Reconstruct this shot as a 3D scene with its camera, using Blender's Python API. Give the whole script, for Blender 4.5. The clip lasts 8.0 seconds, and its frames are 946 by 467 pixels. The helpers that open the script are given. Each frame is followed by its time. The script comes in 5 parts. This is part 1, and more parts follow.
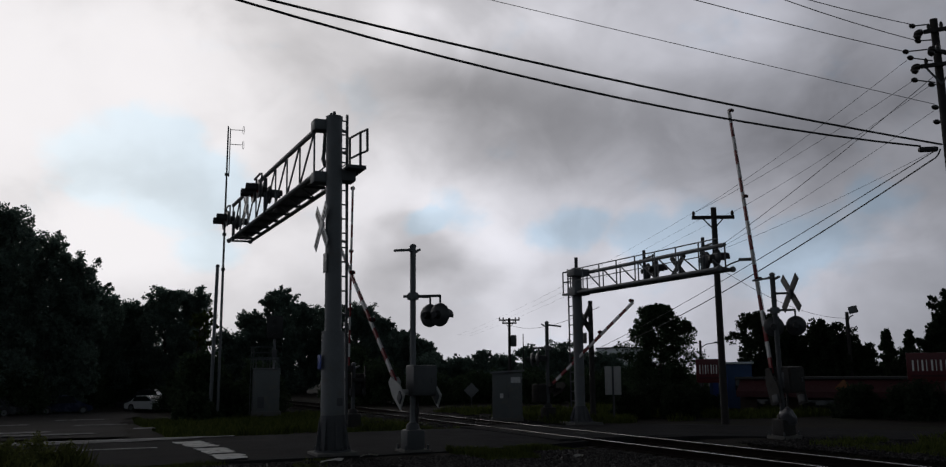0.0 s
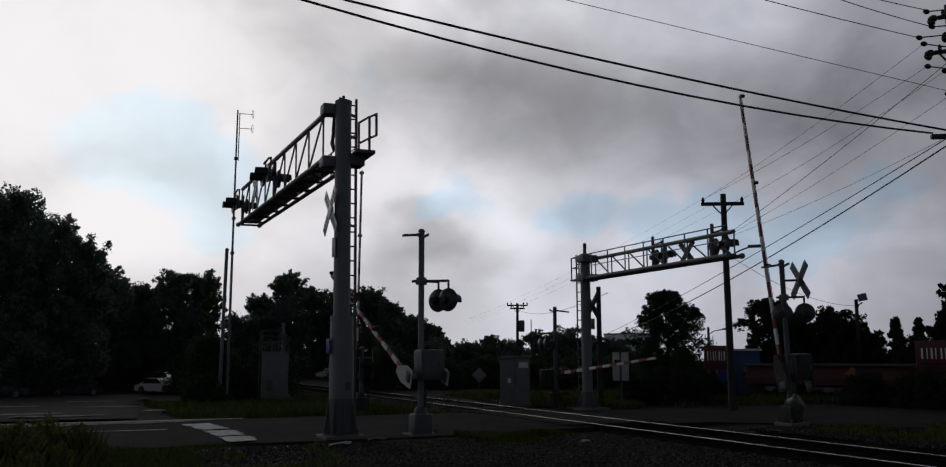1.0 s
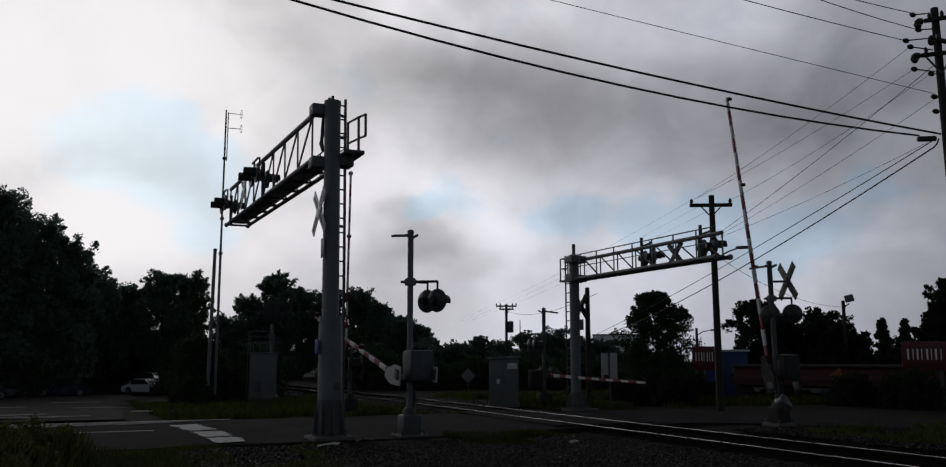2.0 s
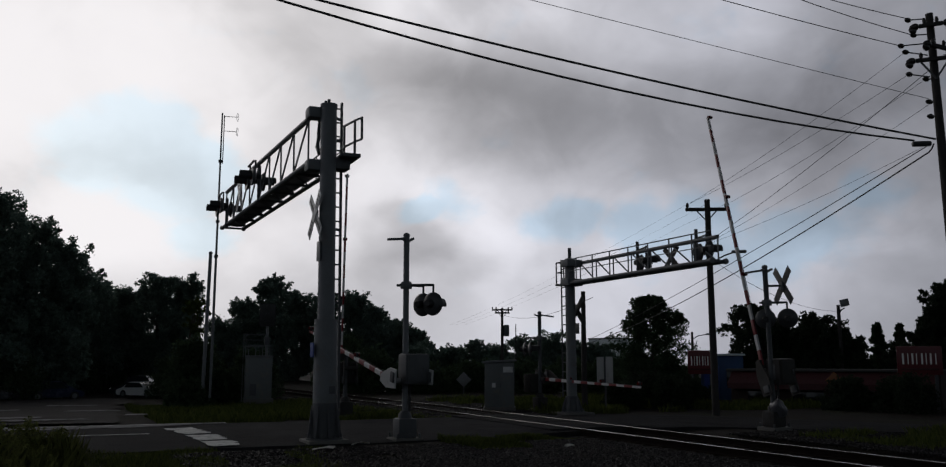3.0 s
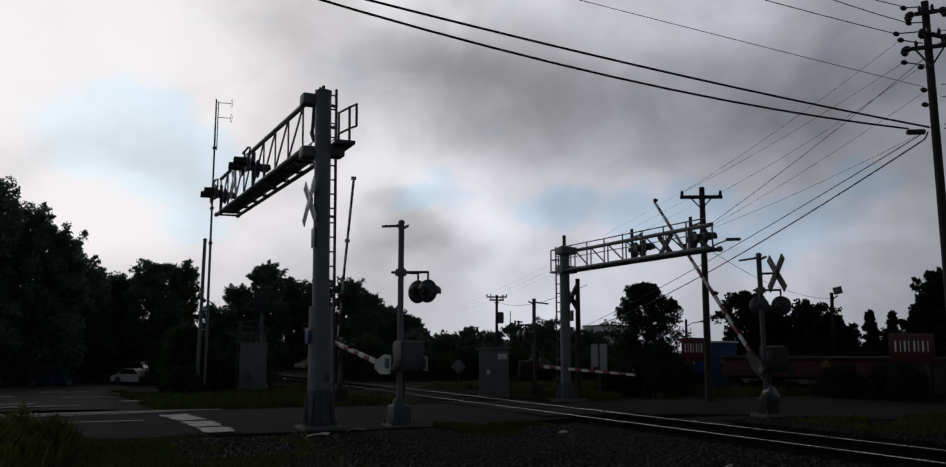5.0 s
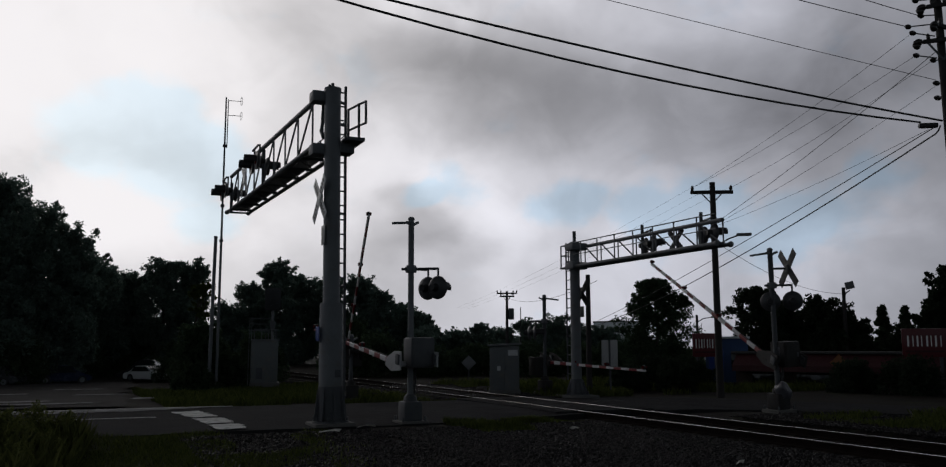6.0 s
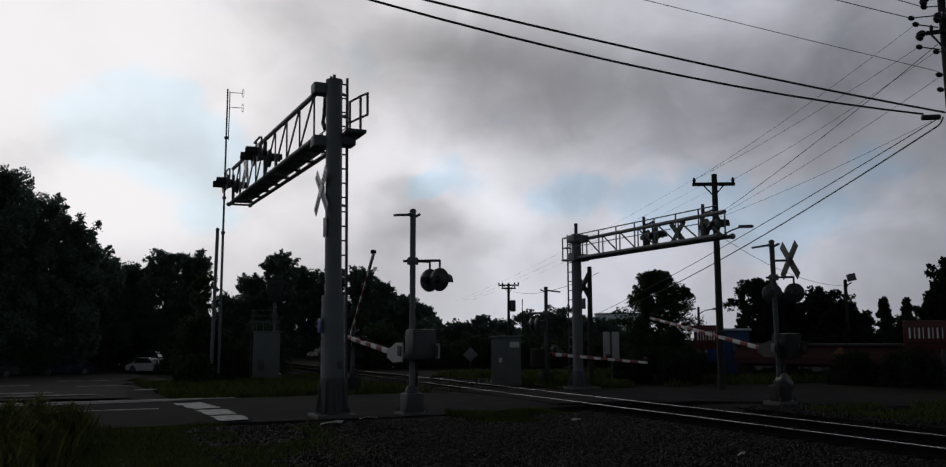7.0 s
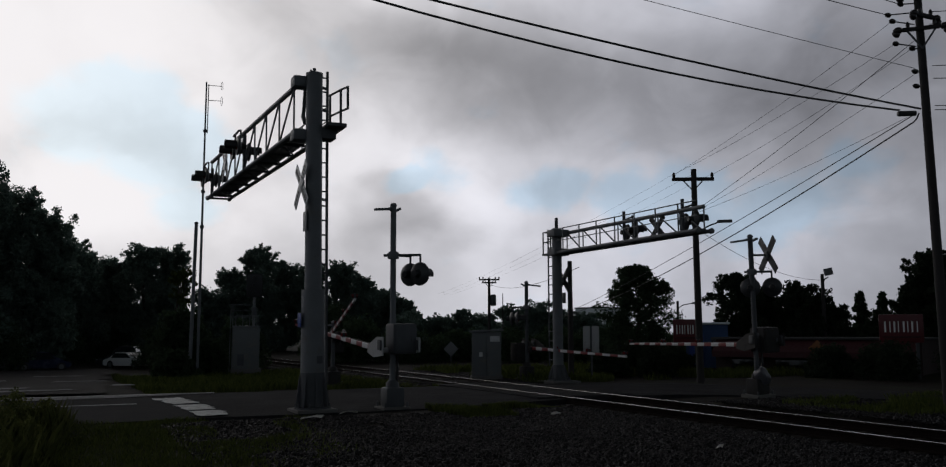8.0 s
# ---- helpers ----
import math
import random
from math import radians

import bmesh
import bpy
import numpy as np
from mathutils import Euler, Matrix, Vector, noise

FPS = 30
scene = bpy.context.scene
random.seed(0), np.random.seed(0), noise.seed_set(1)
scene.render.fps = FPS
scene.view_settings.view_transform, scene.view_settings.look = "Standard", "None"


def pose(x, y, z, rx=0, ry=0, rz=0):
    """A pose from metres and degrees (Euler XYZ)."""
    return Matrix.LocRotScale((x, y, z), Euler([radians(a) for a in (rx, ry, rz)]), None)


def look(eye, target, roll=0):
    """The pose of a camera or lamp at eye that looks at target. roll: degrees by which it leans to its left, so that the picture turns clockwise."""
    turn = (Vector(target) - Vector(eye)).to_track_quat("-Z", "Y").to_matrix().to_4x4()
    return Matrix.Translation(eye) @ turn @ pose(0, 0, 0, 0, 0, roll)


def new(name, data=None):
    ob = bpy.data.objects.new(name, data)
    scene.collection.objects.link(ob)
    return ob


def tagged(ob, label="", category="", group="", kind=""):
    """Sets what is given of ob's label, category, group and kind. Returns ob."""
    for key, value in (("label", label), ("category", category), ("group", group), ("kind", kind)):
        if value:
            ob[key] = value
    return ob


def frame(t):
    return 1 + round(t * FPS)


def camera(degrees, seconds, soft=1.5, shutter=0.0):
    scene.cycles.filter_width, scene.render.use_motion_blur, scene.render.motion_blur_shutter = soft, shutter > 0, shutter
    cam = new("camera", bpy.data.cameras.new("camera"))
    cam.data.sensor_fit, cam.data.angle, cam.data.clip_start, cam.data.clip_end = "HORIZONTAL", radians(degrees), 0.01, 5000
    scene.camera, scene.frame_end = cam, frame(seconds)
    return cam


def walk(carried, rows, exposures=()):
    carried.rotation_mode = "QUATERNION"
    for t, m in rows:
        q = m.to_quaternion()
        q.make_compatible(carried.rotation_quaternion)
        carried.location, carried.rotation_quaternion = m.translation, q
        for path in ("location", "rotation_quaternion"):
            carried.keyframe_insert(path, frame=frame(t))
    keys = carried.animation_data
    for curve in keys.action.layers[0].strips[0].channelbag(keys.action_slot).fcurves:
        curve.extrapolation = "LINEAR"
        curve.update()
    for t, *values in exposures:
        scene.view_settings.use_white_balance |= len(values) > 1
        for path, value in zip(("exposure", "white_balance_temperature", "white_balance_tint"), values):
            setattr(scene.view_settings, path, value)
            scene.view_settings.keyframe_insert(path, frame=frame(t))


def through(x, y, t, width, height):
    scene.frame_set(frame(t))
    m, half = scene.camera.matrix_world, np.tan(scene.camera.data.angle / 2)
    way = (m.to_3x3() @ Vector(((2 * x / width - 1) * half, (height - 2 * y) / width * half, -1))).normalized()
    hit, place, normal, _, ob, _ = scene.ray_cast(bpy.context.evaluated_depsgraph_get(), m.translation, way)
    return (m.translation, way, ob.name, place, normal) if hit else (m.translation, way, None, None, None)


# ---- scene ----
cam = camera(58.0, 8.0, soft=1.2)
EYE = 1.62
PATH = [
    (0.0, pose(0, 0, EYE, 99.381, 0.306, -24.716)),
    (0.5, pose(0, 0, EYE, 99.045, 0.035, -24.183)),
    (1.0, pose(0, 0, EYE, 98.390, -0.095, -24.195)),
    (1.5, pose(0, 0, EYE, 98.326, -0.036, -24.596)),
    (3.0, pose(0, 0, EYE, 98.681, -0.207, -25.219)),
    (3.5, pose(0, 0, EYE, 98.684, -0.318, -25.297)),
    (4.0, pose(0, 0, EYE, 98.486, -0.511, -25.762)),
    (5.5, pose(0, 0, EYE, 97.627, -0.073, -25.323)),
    (6.0, pose(0, 0, EYE, 97.583, -0.073, -24.887)),
    (6.5, pose(0, 0, EYE, 97.335, -0.076, -24.590)),
    (7.0, pose(0, 0, EYE, 97.044, -0.091, -24.776)),
    (7.5, pose(0, 0, EYE, 96.810, -0.062, -24.907)),
    (8.0, pose(0, 0, EYE, 96.668, -0.005, -26.075)),
]
walk(cam, PATH)

# ---------------------------------------------------------------- sky and sun
SUN_WAY = Vector((-0.10, 0.93, 0.36)).normalized()
rng = np.random.default_rng(7)


class Nodes:
    """Short-hand for building a node tree."""

    def __init__(self, tree):
        self.tree = tree
        tree.nodes.clear()

    def add(self, kind, **values):
        node = self.tree.nodes.new(kind)
        for key, value in values.items():
            setattr(node, key, value)
        return node

    def put(self, node, name, value):
        socket = node.inputs[name]
        if isinstance(value, bpy.types.NodeSocket):
            self.tree.links.new(value, socket)
        else:
            socket.default_value = value
        return node

    def math(self, op, a, b=0.0, clamp=False):
        n = self.add("ShaderNodeMath", operation=op, use_clamp=clamp)
        self.put(n, 0, a), self.put(n, 1, b)
        return n.outputs[0]

    def noise(self, vector, scale, detail=4.0, rough=0.55, distortion=0.0, color=False):
        n = self.add("ShaderNodeTexNoise")
        self.put(n, "Vector", vector), self.put(n, "Scale", scale), self.put(n, "Detail", detail)
        self.put(n, "Roughness", rough), self.put(n, "Distortion", distortion)
        return n.outputs["Color" if color else "Fac"]

    def span(self, value, a, b, c=0.0, d=1.0, smooth=True):
        n = self.add("ShaderNodeMapRange", interpolation_type="SMOOTHSTEP" if smooth else "LINEAR")
        for key, v in (("Value", value), ("From Min", a), ("From Max", b), ("To Min", c), ("To Max", d)):
            self.put(n, key, v)
        return n.outputs[0]

    def mix(self, fac, a, b, blend="MIX"):
        n = self.add("ShaderNodeMix", data_type="RGBA", blend_type=blend)
        for i, v in ((0, fac), (6, a), (7, b)):
            if isinstance(v, tuple) and len(v) == 3:
                v = (*v, 1)
            self.put(n, i, v)
        return n.outputs[2]

    def dot(self, v, c):
        n = self.add("ShaderNodeVectorMath", operation="DOT_PRODUCT")
        self.put(n, 0, v), self.put(n, 1, c)
        return n.outputs["Value"]


CLOUDS = [
    ((-0.040, 0.957, 0.288), 0.21, 0.08), ((0.030, 0.989, 0.142), 0.09, 0.07), ((0.132, 0.955, 0.265), 0.11, 0.04),
    ((0.272, 0.903, 0.333), 0.11, -0.03), ((0.335, 0.912, 0.237), 0.09, 0.07), ((0.433, 0.858, 0.290), 0.17, -0.07),
    ((0.490, 0.835, 0.245), 0.13, -0.07), ((0.573, 0.758, 0.250), 0.17, -0.09), ((0.694, 0.653, 0.250), 0.18, -0.08), ((0.54, 0.74, 0.400), 0.16, 0.07), ((0.70, 0.69, 0.195), 0.10, -0.05),
    ((0.552, 0.815, 0.175), 0.09, 0.06), ((0.331, 0.937, 0.118), 0.05, -0.09),
    ((0.435, 0.894, 0.107), 0.10, 0.08), ((0.511, 0.858, 0.050), 0.18, 0.16), ((0.741, 0.668, 0.073), 0.15, 0.09),
    ((0.218, 0.966, 0.138), 0.08, 0.07), ((0.33, 0.93, 0.17), 0.12, 0.08), ((0.45, 0.88, 0.17), 0.13, 0.07), ((0.42, 0.87, 0.20), 0.08, 0.05),
]
# broad light and dark banks, then small puffs and a dark wisp
BANKS = [
    ((0.422, 0.901, 0.095), 0.15, -0.06), ((0.677, 0.720, 0.150), 0.15, 0.048), ((0.400, 0.857, 0.325), 0.07, -0.102),
    ((0.534, 0.817, 0.215), 0.1, 0.065), ((0.230, 0.899, 0.373), 0.1, -0.064), ((0.045, 0.992, 0.118), 0.07, 0.072),
    ((0.350, 0.857, 0.379), 0.07, 0.068), ((0.749, 0.615, 0.246), 0.15, -0.031), ((0.316, 0.892, 0.323), 0.07, -0.059),
    ((0.245, 0.938, 0.245), 0.1, 0.036), ((0.540, 0.827, 0.155), 0.07, -0.056), ((0.481, 0.815, 0.324), 0.07, -0.055),
    ((0.455, 0.864, 0.216), 0.07, 0.041), ((0.645, 0.672, 0.364), 0.07, 0.036), ((-0.044, 0.956, 0.289), 0.1, 0.025),
    ((0.037, 0.973, 0.229), 0.07, -0.026), ((0.211, 0.969, 0.126), 0.15, 0.018), ((0.528, 0.806, 0.266), 0.07, 0.025),
    ((0.666, 0.701, 0.257), 0.07, -0.023),
]
PUFFS = [
    ((0.336, 0.925, 0.179), 0.03, -0.1), ((0.361, 0.920, 0.154), 0.034, -0.12), ((0.392, 0.911, 0.129), 0.037, -0.11),
    ((0.422, 0.900, 0.108), 0.034, -0.07), ((0.363, 0.924, 0.124), 0.03, -0.06), ((0.424, 0.890, 0.168), 0.053, 0.05),
    ((0.463, 0.873, 0.150), 0.049, 0.05), ((0.560, 0.817, 0.135), 0.044, 0.05), ((0.044, 0.988, 0.147), 0.093, 0.05),
    ((-0.004, 0.987, 0.159), 0.053, 0.05), ((0.305, 0.864, 0.400), 0.049, 0.08), ((0.461, 0.789, 0.406), 0.062, 0.05),
    ((0.377, 0.906, 0.194), 0.027, 0.05), ((0.654, 0.672, 0.348), 0.071, 0.04),
    ((0.735, 0.593, 0.328), 0.17, -0.05), ((0.704, 0.657, 0.269), 0.09, -0.03), ((0.524, 0.769, 0.367), 0.1, -0.02), ((0.671, 0.719, 0.184), 0.1, 0.03),
    ((0.467, 0.881, 0.079), 0.1, -0.05), ((0.384, 0.919, 0.092), 0.06, -0.02),
]
GAPS = [((0.059, 0.972, 0.227), 0.112, 1.0), ((0.102, 0.975, 0.198), 0.085, 1.0), ((0.019, 0.980, 0.198), 0.05, 0.9), ((0.129, 0.982, 0.137), 0.053, 0.7), ((0.167, 0.969, 0.183), 0.053, 0.6), ((0.365, 0.913, 0.180), 0.0318, 0.75), ((0.409, 0.892, 0.194), 0.053, 0.32), ((0.511, 0.843, 0.166), 0.0619, 0.6), ((0.587, 0.796, 0.151), 0.0619, 0.7), ((0.654, 0.741, 0.151), 0.0796, 0.7), ((0.707, 0.695, 0.132), 0.0972, 0.6), ((0.757, 0.631, 0.169), 0.0796, 0.4)]


def build_sky():
    """A heavy broken cloud deck: bright round the hidden sun, dull overhead and behind, blue in the gaps."""
    world = bpy.data.worlds.new("sky")
    scene.world = world
    world.use_nodes = True
    n = Nodes(world.node_tree)
    way = n.add("ShaderNodeTexCoord").outputs["Generated"]
    flat = n.add("ShaderNodeMapping")
    n.put(flat, "Vector", way), n.put(flat, "Scale", (1.0, 1.0, 1.7))
    flat = flat.outputs[0]
    shift = flat
    for scale, amount, detail in ((3.5, 0.03, 1.0), (10.0, 0.045, 4.0), (28.0, 0.014, 3.0)):
        warp = n.add("ShaderNodeVectorMath", operation="MULTIPLY_ADD")
        n.put(warp, 0, n.noise(flat, scale, detail, 0.5, color=True)), n.put(warp, 1, (amount,) * 3), n.put(warp, 2, shift)
        back = n.add("ShaderNodeVectorMath", operation="SUBTRACT")
        n.put(back, 0, warp.outputs[0]), n.put(back, 1, (amount / 2,) * 3)
        shift = back.outputs[0]

    def lobe(c, radius):
        d = n.add("ShaderNodeVectorMath", operation="DISTANCE")
        n.put(d, 0, shift), n.put(d, 1, (c[0], c[1], c[2] * 1.7))
        return n.span(d.outputs["Value"], radius * 1.35, radius * 0.1)

    angle = n.math("ARCCOSINE", n.dot(way, SUN_WAY))
    tone = n.span(angle, 0.05, 1.15, 0.925, 0.55, smooth=False)
    for c, radius, amount in CLOUDS + BANKS + PUFFS:
        tone = n.math("ADD", tone, n.math("MULTIPLY", lobe(c, radius), amount))
    soft = n.add("ShaderNodeMapping")
    n.put(soft, "Vector", way), n.put(soft, "Scale", (1.0, 1.0, 1.25))
    soft = soft.outputs[0]
    puffs = n.noise(soft, 5.0, 4, 0.48, 0.35)
    ragged = n.span(n.noise(soft, 12.0, 5, 0.52, 0.3), 0.3, 0.7, -0.5, 0.5, smooth=False)
    tone = n.math("ADD", tone, n.span(puffs, 0.3, 0.7, -0.045, 0.045, smooth=False))
    billows = n.span(n.noise(soft, 9.5, 4, 0.5, 0.5), 0.36, 0.64, -0.025, 0.025)
    tone = n.math("ADD", tone, billows)
    tone = n.math("ADD", tone, n.span(n.noise(soft, 22.0, 5, 0.55), 0.3, 0.7, -0.012, 0.012, smooth=False))
    tone = n.math("SMOOTH_MIN", tone, 0.955)
    tone.node.inputs[2].default_value = 0.12
    # duller away from the sun and overhead
    dull = n.span(angle, 0.95, 2.0, 1.0, 0.74)
    high = n.span(n.dot(way, (0, 0, 1)), 0.36, 0.8, 1.0, 0.34)
    tone = n.math("MULTIPLY", n.math("MULTIPLY", tone, dull), high)
    light = n.math("POWER", n.math("MAXIMUM", tone, 0.02), 2.2)
    grey = n.mix(n.span(angle, 0.2, 0.9), (1.015, 0.985, 1.0), (0.95, 0.965, 1.085))
    grey = n.mix(n.span(angle, 0.9, 1.9), grey, (0.86, 0.99, 1.13))
    cloud = n.mix(1.0, grey, light, "MULTIPLY")
    gap = 0.0
    for c, radius, amount in GAPS:
        gap = n.math("MAXIMUM", gap, n.math("MULTIPLY", lobe(c, radius), amount))
    gap = n.span(n.math("ADD", gap, n.math("MULTIPLY", ragged, 0.62)), 0.14, 0.58)
    sky = n.add("ShaderNodeTexSky", sky_type="NISHITA", sun_disc=False)
    sky.sun_elevation, sky.sun_rotation = math.asin(SUN_WAY.z), math.atan2(SUN_WAY.x, SUN_WAY.y)
    blue = n.mix(1.0, n.mix(1.0, sky.outputs[0], (0.007, 0.007, 0.007), "MULTIPLY"), n.mix(1.0, cloud, (0.70, 0.865, 0.97), "MULTIPLY"), "ADD")
    out = n.mix(n.math("MULTIPLY", gap, 0.9), cloud, blue)
    back = n.add("ShaderNodeBackground")
    n.put(back, "Color", out), n.put(back, "Strength", 1.0)
    n.put(n.add("ShaderNodeOutputWorld"), "Surface", back.outputs[0])


build_sky()
sun = new("sun", bpy.data.lights.new("sun", "SUN"))
sun.data.energy, sun.data.angle, sun.data.color = 0.15, radians(25), (1.0, 0.95, 0.88)
sun.matrix_basis = look(tuple(SUN_WAY * 80), (0, 0, 0))


# ---------------------------------------------------------------- materials
def surface(name, base, rough=0.7, metal=0.0, vary=0.25, grain=12.0, blotch=1.2, bump=0.2, tint=None, wear=0.0, each=False, bump_scale=None, spec=0.5):
    """A procedural surface: blotches, grain, stains of another tint and fine relief, in metres."""
    m = bpy.data.materials.new(name)
    m.use_nodes = True
    n = Nodes(m.node_tree)
    at = n.add("ShaderNodeTexCoord").outputs["Object"]
    if each:
        info = n.add("ShaderNodeObjectInfo")
        move = n.add("ShaderNodeVectorMath", operation="MULTIPLY_ADD")
        n.put(move, 0, info.outputs["Random"]), n.put(move, 1, (17, 31, 53)), n.put(move, 2, at)
        at = move.outputs[0]
    big, small = n.noise(at, blotch, 5), n.noise(at, grain, 5, 0.65)
    value = n.math("ADD", n.math("MULTIPLY", big, 0.6), n.math("MULTIPLY", small, 0.4))
    low, high = tuple(c * (1 - vary) for c in base), tuple(min(1, c * (1 + vary)) for c in base)
    color = n.mix(n.span(value, 0.32, 0.68, smooth=False), low, high)
    if tint:
        color = n.mix(n.math("MULTIPLY", n.span(n.noise(at, blotch * 2.3, 6, 0.7), 0.52, 0.68), wear), color, tint)
    if each:
        color = n.mix(1.0, color, n.mix(info.outputs["Random"], (0.8, 0.8, 0.8), (1.15, 1.12, 1.1)), "MULTIPLY")
    bsdf = n.add("ShaderNodeBsdfPrincipled")
    n.put(bsdf, "Base Color", color), n.put(bsdf, "Metallic", metal), n.put(bsdf, "Specular IOR Level", spec)
    n.put(bsdf, "Roughness", n.span(small, 0.3, 0.7, max(0.05, rough - 0.12), min(1, rough + 0.12), smooth=False))
    if bump:
        b = n.add("ShaderNodeBump")
        n.put(b, "Strength", bump), n.put(b, "Distance", 0.02), n.put(b, "Height", n.noise(at, bump_scale or grain * 2, 4, 0.6))
        n.put(bsdf, "Normal", b.outputs[0])
    n.put(n.add("ShaderNodeOutputMaterial"), "Surface", bsdf.outputs[0])
    return m


def leaf_surface(name, base, through=0.35, spread=0.5, rough=0.85, spec=0.12):
    """Leaves: colour changes from leaf to leaf, and a little light passes through."""
    m = bpy.data.materials.new(name)
    m.use_nodes = True
    n = Nodes(m.node_tree)
    island = n.add("ShaderNodeNewGeometry").outputs["Random Per Island"]
    color = n.mix(island, tuple(c * (0.9 - 0.6 * spread) for c in base), (base[0] * (1 + spread), base[1] * (0.9 + 0.9 * spread), base[2] * (0.9 + 0.8 * spread)))
    bsdf, thin, both = n.add("ShaderNodeBsdfPrincipled"), n.add("ShaderNodeBsdfTranslucent"), n.add("ShaderNodeMixShader")
    n.put(bsdf, "Base Color", color), n.put(bsdf, "Roughness", rough), n.put(bsdf, "Specular IOR Level", spec), n.put(thin, "Color", color)
    n.put(both, 0, through), n.put(both, 1, bsdf.outputs[0]), n.put(both, 2, thin.outputs[0])
    n.put(n.add("ShaderNodeOutputMaterial"), "Surface", both.outputs[0])
    return m


def paint_surface(name, color):
    m = glass_surface(name, color, 0.3)
    b = m.node_tree.nodes["Principled BSDF"]
    b.inputs["Coat Weight"].default_value, b.inputs["Coat Roughness"].default_value = 1.0, 0.05
    return m


def glass_surface(name, color, rough=0.08):
    m = bpy.data.materials.new(name)
    m.use_nodes = True
    n = Nodes(m.node_tree)
    b = n.add("ShaderNodeBsdfPrincipled")
    n.put(b, "Base Color", (*color, 1)), n.put(b, "Roughness", rough), n.put(b, "IOR", 1.5)
    n.put(n.add("ShaderNodeOutputMaterial"), "Surface", b.outputs[0])
    return m


STEEL = surface("galvanised_steel", (0.15, 0.16, 0.17), 0.6, 0.2, 0.18, 9, 1.5, 0.1, (0.16, 0.13, 0.11), 0.5)
STEEL_DARK = surface("weathered_steel", (0.085, 0.09, 0.096), 0.6, 0.3, 0.25, 10, 2, 0.12)
ALU = surface("dull_aluminium", (0.155, 0.165, 0.175), 0.55, 0.25, 0.2, 14, 1.6, 0.06, (0.15, 0.14, 0.13), 0.6)
BLACK = surface("black_paint", (0.018, 0.018, 0.02), 0.5, 0.0, 0.3, 14, 2, 0.08)
LAMP_BACK = surface("satin_black_paint", (0.045, 0.047, 0.05), 0.45, 0.0, 0.2, 14, 2, 0.05)
LENS = glass_surface("red_lens", (0.11, 0.012, 0.012), 0.12)
WHITE = surface("white_reflective_sheet", (0.6, 0.6, 0.6), 0.45, 0, 0.08, 20, 3, 0.03, (0.3, 0.28, 0.25), 0.4)
RED = surface("red_reflective_sheet", (0.19, 0.014, 0.018), 0.45, 0, 0.12, 20, 3, 0.03)
SIGN_PALE = surface("faded_sign_sheet", (0.40, 0.41, 0.41), 0.5, 0, 0.12, 12, 2, 0.03, (0.16, 0.16, 0.15), 0.5)
SIGN_BACK = surface("sign_back_aluminium", (0.16, 0.165, 0.17), 0.5, 0.3, 0.12, 10, 2, 0.05)
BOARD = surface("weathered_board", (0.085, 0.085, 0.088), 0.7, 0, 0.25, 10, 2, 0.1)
# Steel darkened in its colour for gates standing in shade; brown stains besides.
SHADED_STEEL = surface("dirty_weathered_steel", (0.035, 0.033, 0.032), 0.8, 0.1, 0.4, 9, 3, 0.2, (0.03, 0.02, 0.015), 0.7)
GREY_PAINT = surface("grey_cabinet_paint", (0.12, 0.13, 0.132), 0.5, 0.0, 0.12, 8, 1.2, 0.06, (0.2, 0.16, 0.12), 0.4)
CONCRETE = surface("concrete", (0.12, 0.117, 0.11), 0.85, 0, 0.2, 14, 1.5, 0.4, (0.14, 0.13, 0.11), 0.6)
ASPHALT = surface("asphalt", (0.029, 0.0285, 0.030), 0.9, 0, 0.42, 26, 0.5, 0.6, (0.017, 0.017, 0.018), 0.85, bump_scale=90, spec=0.03)
ROAD_PAINT = surface("worn_road_paint", (0.62, 0.62, 0.60), 0.8, 0, 0.3, 25, 2.5, 0.25, (0.07, 0.07, 0.07), 0.9, spec=0.15)
# Pale worn concrete; its colour also serves for painted puddle glints.
SHOULDER_GLINT = surface("pale_worn_shoulder", (0.24, 0.235, 0.24), 0.9, 0, 0.4, 20, 1.5, 0.4, (0.05, 0.047, 0.046), 0.8, spec=0.12)
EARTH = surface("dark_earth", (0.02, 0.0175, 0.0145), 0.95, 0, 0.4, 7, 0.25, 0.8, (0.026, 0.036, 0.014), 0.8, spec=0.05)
DIRT = surface("gravel_lot", (0.024, 0.0215, 0.021), 0.94, 0, 0.4, 10, 0.3, 0.7, (0.06, 0.056, 0.054), 0.6, spec=0.08)
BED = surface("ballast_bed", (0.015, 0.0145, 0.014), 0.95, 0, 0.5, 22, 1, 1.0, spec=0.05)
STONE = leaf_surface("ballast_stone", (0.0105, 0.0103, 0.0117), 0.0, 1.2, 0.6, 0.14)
RAIL_TOP = surface("polished_rail_head", (0.8, 0.79, 0.78), 0.22, 1.0, 0.1, 25, 3, 0.03)
RUST = surface("rusty_rail_web", (0.014, 0.010, 0.009), 0.9, 0.0, 0.3, 18, 3, 0.4, spec=0.04)
TIE = surface("creosoted_tie", (0.022, 0.019, 0.016), 0.9, 0, 0.4, 10, 2, 0.7, each=True, spec=0.1)
WOOD = surface("weathered_pole_wood", (0.035, 0.032, 0.031), 0.9, 0, 0.3, 12, 1.2, 0.6)
CABLE = surface("black_cable", (0.02, 0.02, 0.022), 0.7, 0, 0.2, 20, 2, 0.0)
PORCELAIN = surface("brown_porcelain", (0.03, 0.024, 0.022), 0.25, 0, 0.15, 12, 3, 0.0)
BARK = surface("bark", (0.05, 0.042, 0.035), 0.95, 0, 0.35, 14, 2, 0.8)
